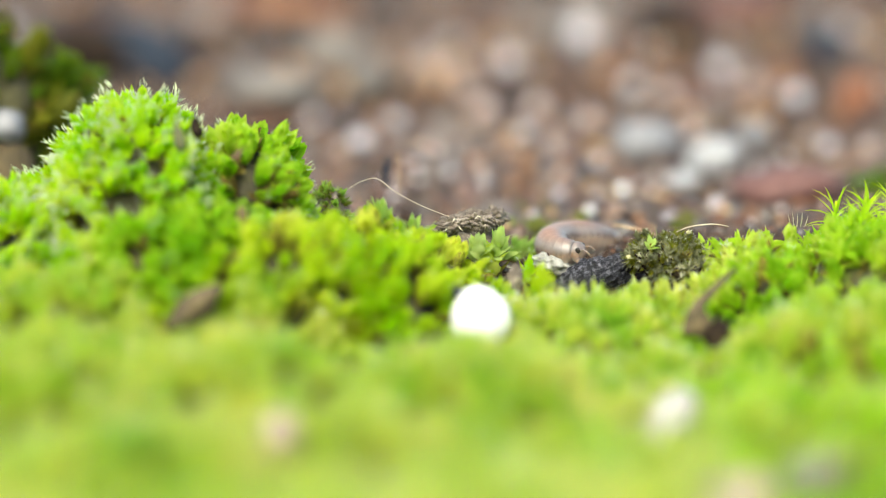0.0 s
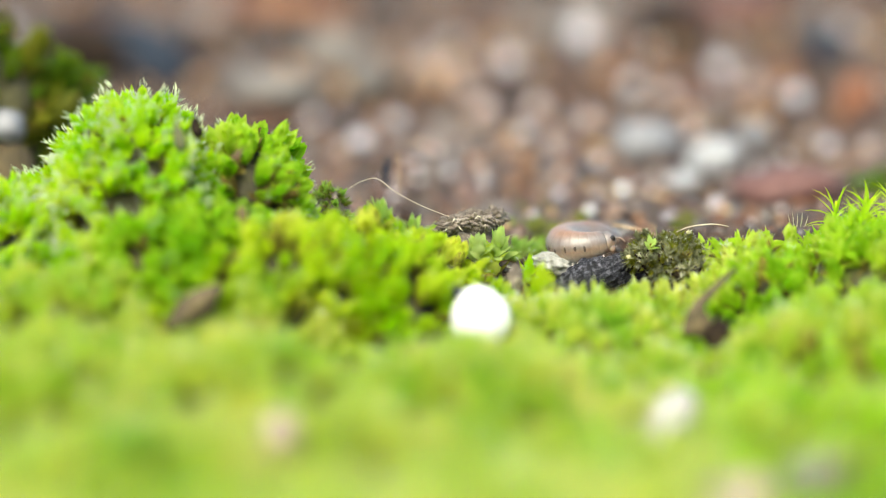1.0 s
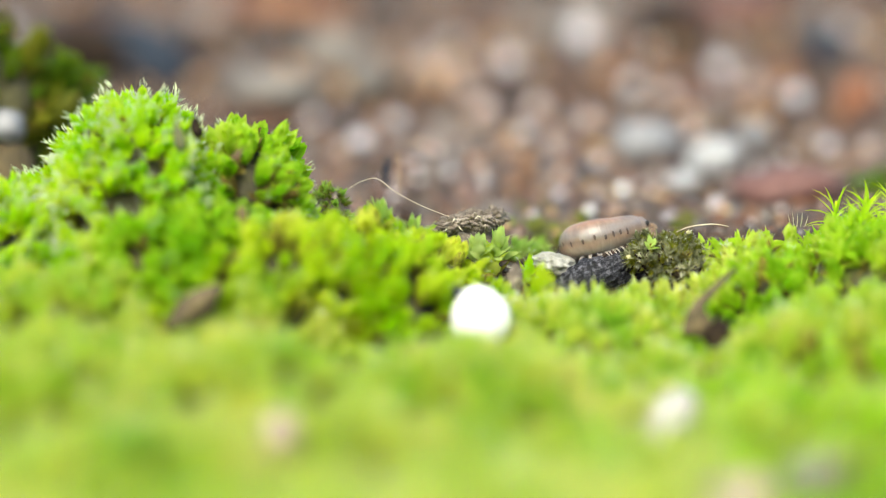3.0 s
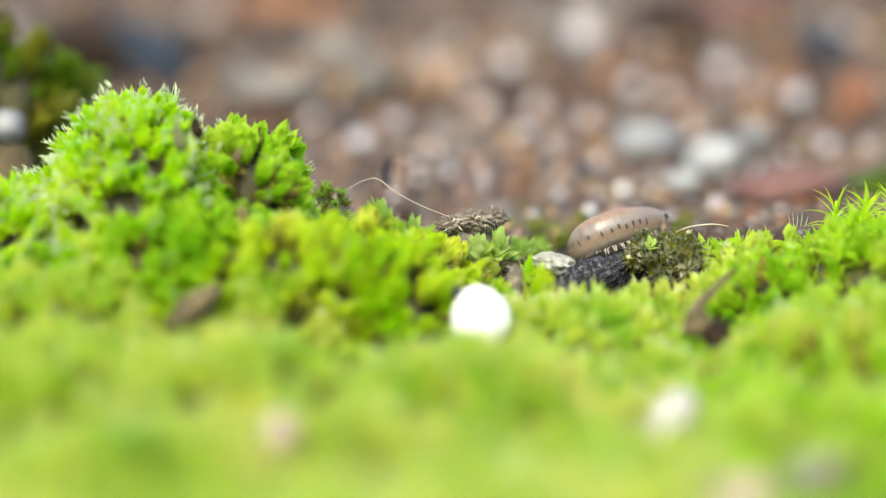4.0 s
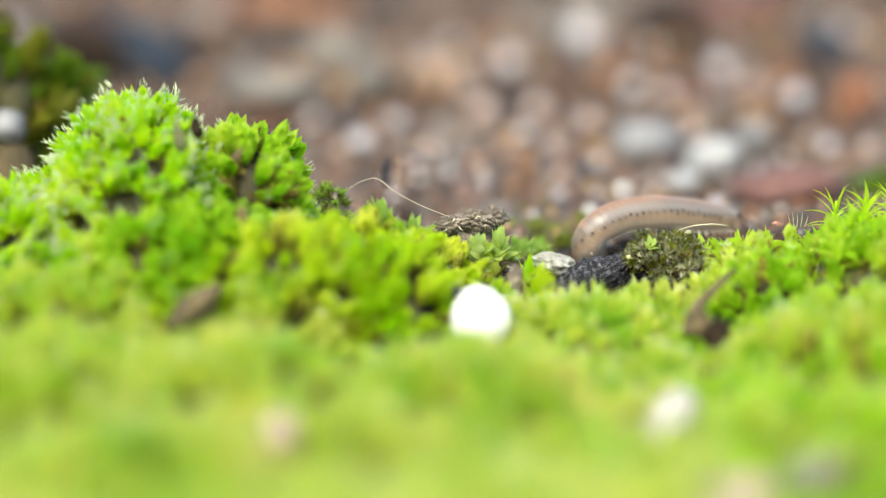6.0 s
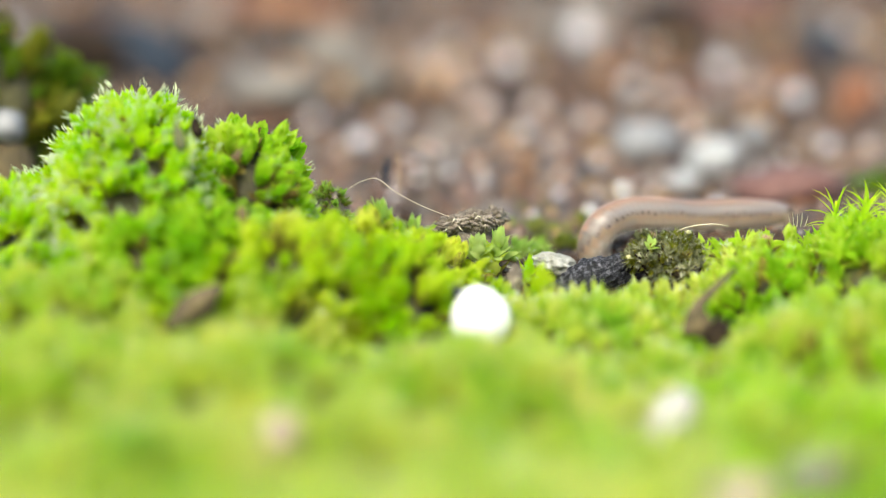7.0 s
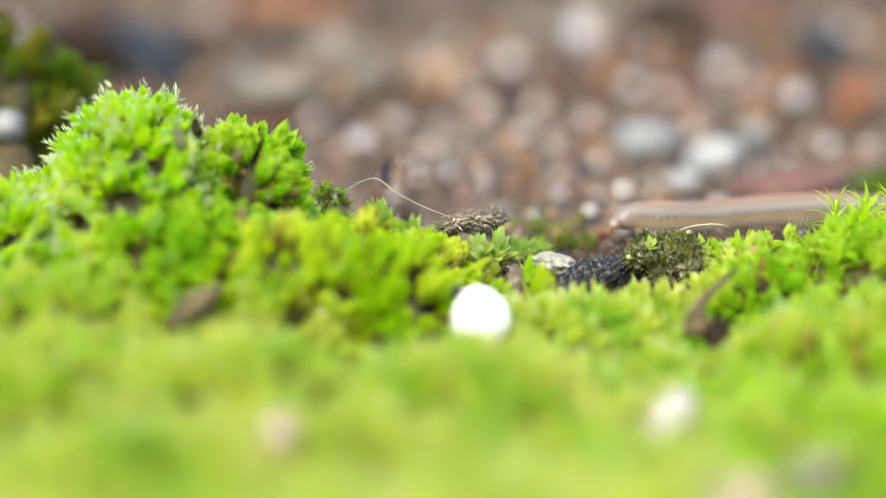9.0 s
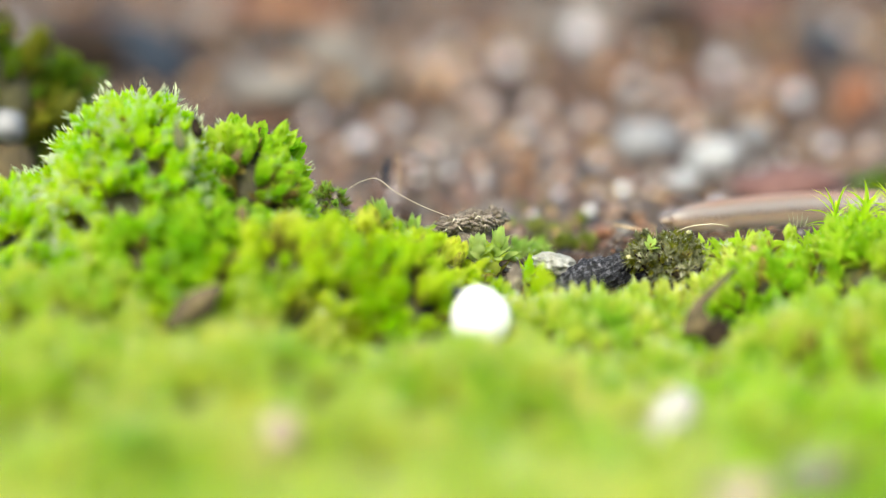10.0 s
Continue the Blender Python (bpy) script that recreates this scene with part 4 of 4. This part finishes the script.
# bark fragment with torn fibres, and the hair that lies on it
bark = empty("bark_fragment", 1.5, 1.6, 1.0, label="crumbly grey-brown bark fragment with torn fibres", category="bark")
for k, (x, y, z, sz, rz) in enumerate([(-0.9, -0.3, 0.2, (1.05, 0.7, 0.5), 8), (0.4, 0.1, 0.35, (1.0, 0.8, 0.6), -14), (1.4, 0.5, 0.5, (0.8, 0.6, 0.55), 30), (0.2, 0.3, -1.2, (1.7, 1.0, 1.3), 0)]):
    part("chunk", bm_mesh("chunk", blob(sz, 0.5, 1.8, 50 + k, 5, 0.2, 0.03), bark_mat), bark, at=place(x, y, z, 0, 10 * (k - 1), rz))
for k in range(26):
    a = Vector((rng.uniform(-1.4, 1.6), rng.uniform(-0.9, 0.2), rng.uniform(0.1, 0.7)))
    d = Vector((rng.uniform(-0.7, 0.7), rng.uniform(-0.5, 0.1), rng.uniform(-0.45, 0.25)))
    v, t = tube([a, a + d * 0.5 + Vector((0, 0, 0.12)), a + d], [0.05, 0.06, 0.02], 5)
    part("splinter", mesh_np("splinter", v, t, [bark_mat if k % 3 else fibre_mat]), bark)


def spline(pts, n=40):
    p = np.array(pts, float)
    p = np.concatenate([[2 * p[0] - p[1]], p, [2 * p[-1] - p[-2]]])
    out = []
    for i in range(1, len(p) - 2):
        for k in range(n):
            u = k / n
            a, b, c, d = p[i - 1], p[i], p[i + 1], p[i + 2]
            out.append(0.5 * (2 * b + (c - a) * u + (2 * a - 5 * b + 4 * c - d) * u ** 2 + (3 * b - a - 3 * c + d) * u ** 3))
    out.append(p[-2])
    return np.array(out)


def strand(name, label, pts, radii, mat, category, sides=8):
    v, t = tube([tuple(q) for q in spline(pts, 8)], np.interp(np.linspace(0, 1, (len(pts) - 1) * 8 + 1), np.linspace(0, 1, len(radii)), radii), sides)
    return tagged(new(name, mesh_np(name, v, t, [mat])), label, category)


strand("hair", "fine pale curved hair lying across the bark", [(-6.47, 4.00, 1.95), (-5.57, 3.20, 2.81), (-4.64, 2.40, 3.49), (-3.72, 1.60, 3.76), (-2.69, 1.20, 3.07), (-1.25, 1.00, 2.33), (0.51, 1.00, 1.61)], (0.016, 0.026, 0.026, 0.02), fibre_mat, "hair")
strand("dry_stalk", "thin dry stalk standing in the soil", [(-2.59, 9.00, 1.60), (-2.56, 9.00, 2.78), (-2.69, 9.00, 4.19)], (0.06, 0.05, 0.02), husk_mat, "stalk")
strand("dark_stick", "dark upright splinter in the soil", [(-3.35, 11.00, 1.78), (-3.38, 11.00, 2.80), (-3.28, 11.00, 3.64)], (0.22, 0.2, 0.08), slate_mat, "twig")
strand("dark_stick", "dark twig lying on the soil", [(-3.21, 16.00, 3.31), (-1.50, 16.00, 2.96), (0.54, 15.00, 2.50)], (0.2, 0.22, 0.1), greybark_mat, "twig")
strand("dry_grass", "pale thin dry stem behind the withered moss", [(9.90, 6.50, 0.26), (11.01, 5.50, 0.20), (12.10, 4.50, 0.01), (13.16, 3.00, -0.02)], (0.09, 0.1, 0.09, 0.06), husk_mat, "stem")
strand("dry_grass", "pale thread-like stem on the moss", [(13.17, 0.60, 0.84), (13.95, 0.40, 1.20), (15.23, 0.40, 1.36), (16.21, 0.60, 1.19)], (0.02, 0.035, 0.035, 0.02), fibre_mat, "stem")
strand("brown_twig", "brown bent twig in the moss", [(15.97, -8.00, 0.36), (14.98, -9.00, -0.33), (14.07, -10.00, -1.01), (13.40, -11.00, -1.74), (13.10, -12.00, -2.47)], (0.1, 0.2, 0.32, 0.36, 0.28), twig_mat, "twig")
strand("hair", "fine pale hair standing up out of the moss", [(19.65, 0.40, 1.20), (19.60, 0.20, 1.62), (19.48, 0.00, 2.01)], (0.03, 0.028, 0.01), fibre_mat, "hair")
strand("hair", "fine pale hair standing up out of the moss", [(19.84, 0.40, 1.20), (19.82, 0.20, 1.62), (19.73, 0.00, 2.11)], (0.03, 0.028, 0.01), fibre_mat, "hair")
strand("hair", "fine pale hair standing up out of the moss", [(20.04, 0.40, 1.20), (20.06, 0.20, 1.62), (20.02, 0.00, 1.98)], (0.03, 0.028, 0.01), fibre_mat, "hair")
strand("hair", "fine pale hair standing up out of the moss", [(20.23, 0.40, 1.20), (20.30, 0.20, 1.62), (20.30, 0.00, 2.08)], (0.03, 0.028, 0.01), fibre_mat, "hair")
strand("hair", "fine pale hair standing up out of the moss", [(20.48, 0.40, 1.20), (20.59, 0.20, 1.62), (20.63, 0.00, 1.88)], (0.03, 0.028, 0.01), fibre_mat, "hair")


def chip(name, label, x, y, z, size, mat, turn, seed, category="bark"):
    return stone(name, label, x, y, size, mat, turn, z=z, seed=seed, rough=0.25, sub=4, facet=0.25, category=category)


chip("bark_or_shade_chip", "grey-brown bark chip in the moss", -13.17, -14.00, -0.62, (1.9, 0.7, 0.75), twig_mat, (0, -38, 10), 61, "bark")
# near-black lump put in as the shaded hole under the twig
chip("bark_or_shade_chip", "near-black lump put in as the dark hole under the twig", 14.75, -11.80, -2.57, (0.75, 0.6, 0.9), earth_mat, (0, 0, 0), 62, "bark")
chip("bark_or_shade_chip", "olive-brown rotten bark at the foot of the twig", 13.73, -11.60, -1.95, (0.7, 0.5, 0.85), twig_mat, (0, 14, 0), 71, "bark")
chip("seed_husk", "tan seed husk standing beside the white pebble", 3.95, -3.9, -1.1, (0.45, 0.4, 1.0), bark_mat, (0, 8, 0), 63, "husk")
# added charcoal-black lump stands in for the shadow gap left of the pebble
chip("crumb_or_shade_lump", "black lump put in for the dark shadow edge behind the white pebble", 0.6, -7.6, -1.75, (1.0, 0.6, 1.1), char_mat, (0, 0, 0), 69, "earth")
chip("crumb_or_shade_lump", "black earth crumb in the moss mound", -13.61, -4.40, 7.55, (0.34, 0.32, 0.6), earth_mat, (0, -10, 0), 64, "earth")
chip("pink_pebble", "dull pink pebble in the moss", 13.62, -43.80, -3.6, (1.6, 1.4, 1.0), cream_mat, (0, 0, 0), 65, "pebble")
chip("grey_pebble", "grey pebble in the moss", 17.11, -41.80, -3.02, (1.8, 1.4, 0.9), greybark_mat, (0, -20, 0), 66, "pebble")
chip("pale_seed", "tiny pale yellow seed on the charcoal crumb", 10.47, -1.20, -0.23, (0.13, 0.12, 0.12), seed_mat, (0, 0, 0), 67, "seed")
chip("pale_seed", "tiny pale yellow seed on the withered moss", 13.89, -0.20, 1.01, (0.14, 0.11, 0.1), seed_mat, (0, 0, 0), 68, "seed")


def cone_leaf(name, label, x, y, z, length, width, turn, mat):
    """A dry leaf rolled into a pointed cone."""
    vs, ts, n = [], [], 12
    for i in range(6):
        u = i / 5
        r = width * (0.35 + 0.65 * math.sin(math.pi * min(u + 0.15, 1))) * (1 - u ** 3) + 0.02
        for k in range(n):
            a = 5.0 * k / (n - 1)
            vs.append((r * math.cos(a) * (1 + 0.08 * math.sin(3 * a)), r * math.sin(a), u * length))
    for i in range(5):
        for k in range(n - 1):
            p = i * n + k
            ts += [(p, p + 1, p + n + 1), (p, p + n + 1, p + n)]
    ob = new(name, mesh_np(name, vs, ts, [mat]))
    ob.matrix_basis = place(x, y, z, *turn)
    sol = ob.modifiers.new("thickness", "SOLIDIFY")
    sol.thickness = 0.05 * MM
    return tagged(ob, label, "dry leaf", "dry rolled leaves")


cone_leaf("dry_leaf", "olive dry leaf rolled to a point in the moss mound", -14.29, -6.20, 6.57, 1.9, 0.34, (8, 10, 200), moss_grey)
cone_leaf("dry_leaf", "brown dry leaf rolled in the moss mound", -10.71, -10.20, 3.19, 1.4, 0.26, (6, 12, 160), dryleaf_mat)
cone_leaf("dry_leaf", "brown dry leaf in the moss mound", -11.54, -5.60, 5.94, 1.0, 0.2, (15, -40, 180), dryleaf_mat)

# ---- millipede ----
RINGS, PITCH, RADIUS = 42, 0.40, 1.02


def ring_mesh(name, r0, r1, length, mat, first=False):
    """A body ring along x with a raised hind rim; r0: front radius, r1: hind radius."""
    prof = [(1.7, 0.90), (1.1, 0.955), (0.7, 0.975), (0.5, 0.986), (0.2, 0.994), (-0.1, 0.998), (-0.35, 1.0), (-0.48, 1.001), (-0.56, 0.999), (-0.62, 0.988)]
    if first:
        prof = [(0.75, 0.66), (0.68, 0.8), (0.5, 0.92), (0.25, 0.98)] + prof[6:]
    n, vs, ts = 28, [], []
    for u, k in prof:
        r = (r1 + (r0 - r1) * (u + 0.5)) * k
        for j in range(n):
            a = 2 * math.pi * j / n
            zz = math.sin(a)
            vs.append((u * length, r * math.cos(a) * (0.97 if zz < 0 else 1.0), r * zz * (0.94 if zz < 0 else 1.0)))
    for i in range(len(prof) - 1):
        for j in range(n):
            a, b = i * n + j, i * n + (j + 1) % n
            ts += [(a, b, b + n), (a, b + n, a + n)]
    return mesh_np(name, vs, ts, [mat])


def make_millipede():
    top = empty("millipede", 0, 0, 0, label="tan glossy millipede with dark flank spots and pale legs", category="millipede")
    bodies, spots = {}, [bm_mesh("gland_spot", blob((0.1 * k, 0.045, 0.14 * h), 0.2, 1.0, 3 + j, 2), spot_mat) for j, (k, h) in enumerate(((0.8, 1.45), (0.95, 1.2), (0.55, 0.7), (0.95, 0.9)))]
    lv, lt = tube([(0, 0, 0), (0, 0.18, -0.02), (0.01, 0.34, -0.1), (0.03, 0.42, -0.24), (0.05, 0.45, -0.34)], [0.045, 0.045, 0.036, 0.025, 0.01], 6)
    tall = np.array([1, 1.1, 1.0])
    left = mesh_np("leg", lv * tall, lt, [leg_mat])
    right = mesh_np("leg", lv * tall * np.array([1, -1, 1]), lt[:, ::-1], [leg_mat])
    short = np.array([1, 0.8, 0.55])
    left_short = mesh_np("leg", lv * short, lt, [leg_mat])
    right_short = mesh_np("leg", lv * short * np.array([1, -1, 1]), lt[:, ::-1], [leg_mat])
    def girth(i):
        front = min(1.0, 0.72 + 0.055 * max(i, -0.5))
        tail = max(0.32, math.sqrt(max(0.0, 1 - max(0.0, 1 - (RINGS - i) / 9.0) ** 2)))
        return RADIUS * min(front, tail)
    chain = []
    # head with eyes and feelers
    hv = bm_mesh("head", blob((0.52, 0.62, 0.6), 0.04, 1.0, 5, 3), ring_mat)
    head = part("head", hv, top, "blunt head")
    eye = bm_mesh("eye", blob((0.17, 0.08, 0.2), 0.05, 1.0, 6, 2), eye_mat)
    for s in (1, -1):
        part("eye", eye, head, "black eye patch", at=place(0.2, 0.52 * s, 0.2))
        av, at_ = tube([(0, 0, 0), (0.2, 0.14 * s, 0.08), (0.4, 0.2 * s, 0.0), (0.52, 0.22 * s, -0.14), (0.58, 0.23 * s, -0.26)], [0.035, 0.04, 0.045, 0.045, 0.02], 7)
        part("feeler", mesh_np("feeler", av, at_, [ring_mat]), head, "short tan feeler", at=place(0.3, 0.3 * s, 0.1))
        mv = bm_mesh("jaw", blob((0.22, 0.2, 0.3), 0.05, 1.0, 7, 2), ring_mat)
        part("jaw", mv, head, at=place(0.1, 0.38 * s, -0.35))
    chain.append((head, 0.0))
    legs = []
    for i in range(RINGS):
        r0, r1 = girth(i - 0.5), girth(i + 0.5)
        key = (round(r0, 3), round(r1, 3))
        if key not in bodies:
            bodies[key] = ring_mesh("ring", r0, r1, PITCH, ring_mat, i == 0)
        ring = part("ring", bodies[key], top)
        r = girth(i)
        if 1 < i < RINGS - 3:
            for s in (1, -1):
                part("gland_spot", spots[i % 2 if i < 11 else 2 + (i * 7 // 3) % 2], ring, at=place(0.02, s * r * 0.965, r * (0.1 + 0.05 * math.sin(2.3 * i))))
        if i < RINGS - 4:
            for u in ((-0.1, 0.1) if i > 3 else (0.0,)):
                for s, me in ((1, left if i < 9 else left_short), (-1, right if i < 9 else right_short)):
                    low = -r * (0.84 if i < 9 else 0.7)
                    leg = part("leg", me, ring, at=place(u, s * r * 0.26, low))
                    legs.append((leg, u, s * r * 0.26, low, s, 0.62 * i + 3.0 * u))
        chain.append((ring, 0.42 + PITCH * i))
    tail = part("tail_cone", mesh_np("tail_cone", *tube([(0.25, 0, 0), (0.0, 0, 0), (-0.25, 0, -0.02), (-0.45, 0, -0.03)], [0.36, 0.33, 0.2, 0.04], 14), [ring_mat]), top)
    chain.append((tail, 0.42 + PITCH * RINGS))
    return top, chain, legs


millipede, CHAIN, LEGS = make_millipede()

def make_mite():
    """A tiny soft-bodied mite that climbs about in the moss."""
    top = empty("mite", 0, 0, 0, label="tiny pink soft-bodied mite on the moss", category="mite")
    part("body", bm_mesh("body", blob((0.18, 0.13, 0.12), 0.06, 1.0, 91, 3), mite_mat), top, at=place(0, 0, 0.16))
    part("head", bm_mesh("head", blob((0.08, 0.07, 0.06), 0.06, 1.0, 92, 2), mite_mat), top, at=place(0.2, 0, 0.14))
    for s in (1, -1):
        for k in range(4):
            v, t = tube([(0, 0, 0), (0.02 * (1.5 - k), 0.13 * s, 0.05), (0.04 * (1.5 - k), 0.22 * s, -0.1)], [0.024, 0.02, 0.008], 5)
            part("leg", mesh_np("leg", v, t, [mite_mat]), top, at=place(0.1 - 0.07 * k, 0.09 * s, 0.12))
    return top


mite = make_mite()

# the animal's way, from behind round a loop and off over the ridge, as it lies at five moments: x, y, z
WAY_0_0 = [(20.72, 11.00, -3.27), (14.99, 10.80, -3.09), (11.41, 9.80, -2.50), (8.76, 6.60, -0.63), (7.08, 5.40, -0.38), (6.28, 3.80, -0.39), (6.56, 2.20, -0.47), (7.66, 1.50, -0.44), (8.88, 1.40, -0.16), (10.20, 2.04, 0.05), (12.19, 3.20, 0.27), (16.90, 5.40, 0.22), (21.93, 6.70, 0.15), (27.98, 10.50, 0.57), (37.69, 12.50, -0.11)]
WAY_1_0 = [(20.72, 11.00, -3.27), (14.99, 10.80, -3.09), (11.41, 9.80, -2.50), (9.09, 6.60, -0.67), (7.80, 5.50, -0.40), (6.96, 3.80, -0.29), (7.17, 2.20, -0.27), (8.25, 1.60, -0.13), (9.38, 1.77, 0.10), (10.53, 2.35, 0.26), (12.37, 3.46, 0.33), (16.91, 5.60, 0.35), (21.95, 6.90, 0.39), (27.98, 10.50, 0.57), (37.69, 12.50, -0.11)]
WAY_2_5 = [(20.72, 11.00, -3.27), (14.99, 10.80, -3.09), (11.41, 9.80, -2.50), (9.77, 7.00, -1.24), (8.58, 6.00, -1.06), (7.63, 4.20, -0.50), (7.69, 2.50, 0.0), (8.42, 1.95, 0.24), (9.55, 2.12, 0.4), (10.87, 2.74, 0.66), (12.88, 3.85, 0.59), (16.92, 5.80, 0.58), (21.96, 7.10, 0.59), (27.98, 10.50, 0.57), (37.69, 12.50, -0.11)]
WAY_4_5 = [(20.72, 11.00, -3.27), (14.99, 10.80, -3.09), (11.41, 9.80, -2.50), (10.11, 7.20, -1.61), (9.08, 6.20, -1.50), (8.43, 4.60, -1.00), (8.37, 3.20, -0.22), (8.99, 2.50, 0.47), (10.39, 2.80, 0.97), (11.87, 3.41, 1.13), (13.73, 4.57, 0.92), (16.94, 6.00, 0.68), (21.98, 7.30, 0.62), (27.98, 10.50, 0.57), (37.69, 12.50, -0.11)]
WAY_5_7 = [(20.72, 11.00, -3.27), (14.99, 10.80, -3.09), (11.41, 9.80, -2.50), (10.29, 7.40, -1.82), (9.29, 6.40, -1.70), (8.54, 5.00, -1.21), (8.40, 3.93, -0.35), (8.96, 3.57, 0.57), (10.45, 4.20, 1.15), (12.28, 4.90, 1.23), (14.14, 6.00, 0.91), (17.03, 7.20, 0.50), (22.10, 8.50, 0.51), (27.98, 10.50, 0.57), (37.69, 12.50, -0.11)]
WAY_7_5 = [(20.72, 11.00, -3.27), (14.99, 10.80, -3.09), (11.41, 9.80, -2.50), (10.39, 7.40, -1.92), (9.49, 6.40, -1.87), (8.93, 5.00, -1.31), (8.88, 4.53, -0.46), (9.33, 4.57, 0.53), (10.68, 5.65, 1.00), (12.69, 6.43, 0.84), (14.73, 7.49, 0.48), (17.46, 8.60, 0.49), (22.58, 10.00, 0.45), (27.98, 10.50, 0.57), (37.69, 12.50, -0.11)]
WAY_10_0 = [(20.72, 11.00, -3.27), (14.99, 10.80, -3.09), (11.41, 9.80, -2.50), (10.71, 7.20, -1.88), (9.81, 6.20, -1.76), (9.29, 5.00, -1.21), (9.27, 4.63, -0.48), (9.73, 4.67, 0.31), (11.02, 5.74, 0.66), (13.03, 6.55, 0.51), (15.40, 7.61, 0.43), (18.12, 8.60, 0.56), (22.57, 10.00, 0.59), (27.98, 10.50, 0.57), (37.69, 12.50, -0.11)]
WAY = [(0.0, WAY_0_0), (1.0, WAY_1_0), (2.5, WAY_2_5), (4.5, WAY_4_5), (5.7, WAY_5_7), (7.5, WAY_7_5), (10.0, WAY_10_0)]
# distance of the head along the way
HEAD = [(0.0, 21.03), (0.5, 21.54), (1.0, 21.66), (1.5, 22.07), (2.0, 22.01), (2.5, 22.19), (2.7, 22.40), (3.8, 22.36), (4.0, 22.62), (4.5, 23.59), (5.0, 24.39), (5.5, 25.46), (5.7, 26.10), (6.8, 28.91), (7.0, 29.44), (8.5, 34.47), (9.0, 34.78), (9.5, 36.61), (10.0, 38.08)]


def way_at(t):
    """The way and the distance along it at a moment."""
    ts = [w[0] for w in WAY]
    i = max(0, min(len(ts) - 2, int(np.searchsorted(ts, t, "right")) - 1))
    u = (t - ts[i]) / (ts[i + 1] - ts[i])
    u = u * u * (3 - 2 * u)
    p = spline(np.array(WAY[i][1]) * (1 - u) + np.array(WAY[i + 1][1]) * u)
    s = np.concatenate([[0], np.cumsum(np.linalg.norm(np.diff(p, axis=0), axis=1))])
    return p, s


def on_way(p, s, d):
    c = np.array([np.interp(d, s, p[:, k]) for k in range(3)])
    if d < 0:
        c = p[0] + (p[1] - p[0]) / np.linalg.norm(p[1] - p[0]) * d
    return c


def motions():
    """The millipede's rings follow one another along its way."""
    times = [0.25 * k for k in range(41)]
    rows = {ob: [] for ob, _ in CHAIN}
    for t in times:
        p, s = way_at(t)
        h = float(np.interp(t, [r[0] for r in HEAD], [r[1] for r in HEAD]))
        for ob, back in CHAIN:
            c, f, b = on_way(p, s, h - back), on_way(p, s, h - back + 0.25), on_way(p, s, h - back - 0.25)
            x = Vector(f - b).normalized()
            up = Vector((-0.3, 0, 1))
            z = (up - x * up.dot(x)).normalized()
            y = z.cross(x)
            m = Matrix([[x[k], y[k], z[k], 0] for k in range(3)] + [[0, 0, 0, 1]])
            m.translation = Vector(c) * MM
            rows[ob].append((t, m))
    for ob, _ in CHAIN:
        walk(ob, rows[ob])
    walk(mite, [(0.0, place(19.92, 2.50, -0.16, 0, 0, 150)), (5.0, place(19.64, 1.60, 0.33, 0, 0, 160)), (5.5, place(19.09, -0.80, 1.60, 0, 0, 190)), (6.2, place(18.68, -1.20, 1.45, 0, 0, 210)), (7.4, place(17.56, -5.00, 1.07, 0, 0, 240)), (8.2, place(17.09, -6.50, 0.99, 0, 0, 230)), (8.8, place(17.03, -6.50, 0.99, 0, 0, 200)), (9.4, place(17.06, -6.50, 1.03, 0, 0, 160)), (10.0, place(17.06, -6.50, 1.06, 0, 0, 150))])
    # the legs swing in waves that run along the body
    for leg, x, y, z, side, phase in LEGS:
        walk(leg, [(0.2 * k, place(x, y, z, 0, 0, 24 * side * math.sin(2 * math.pi * 0.2 * k * 1.1 + phase))) for k in range(51)])


motions()
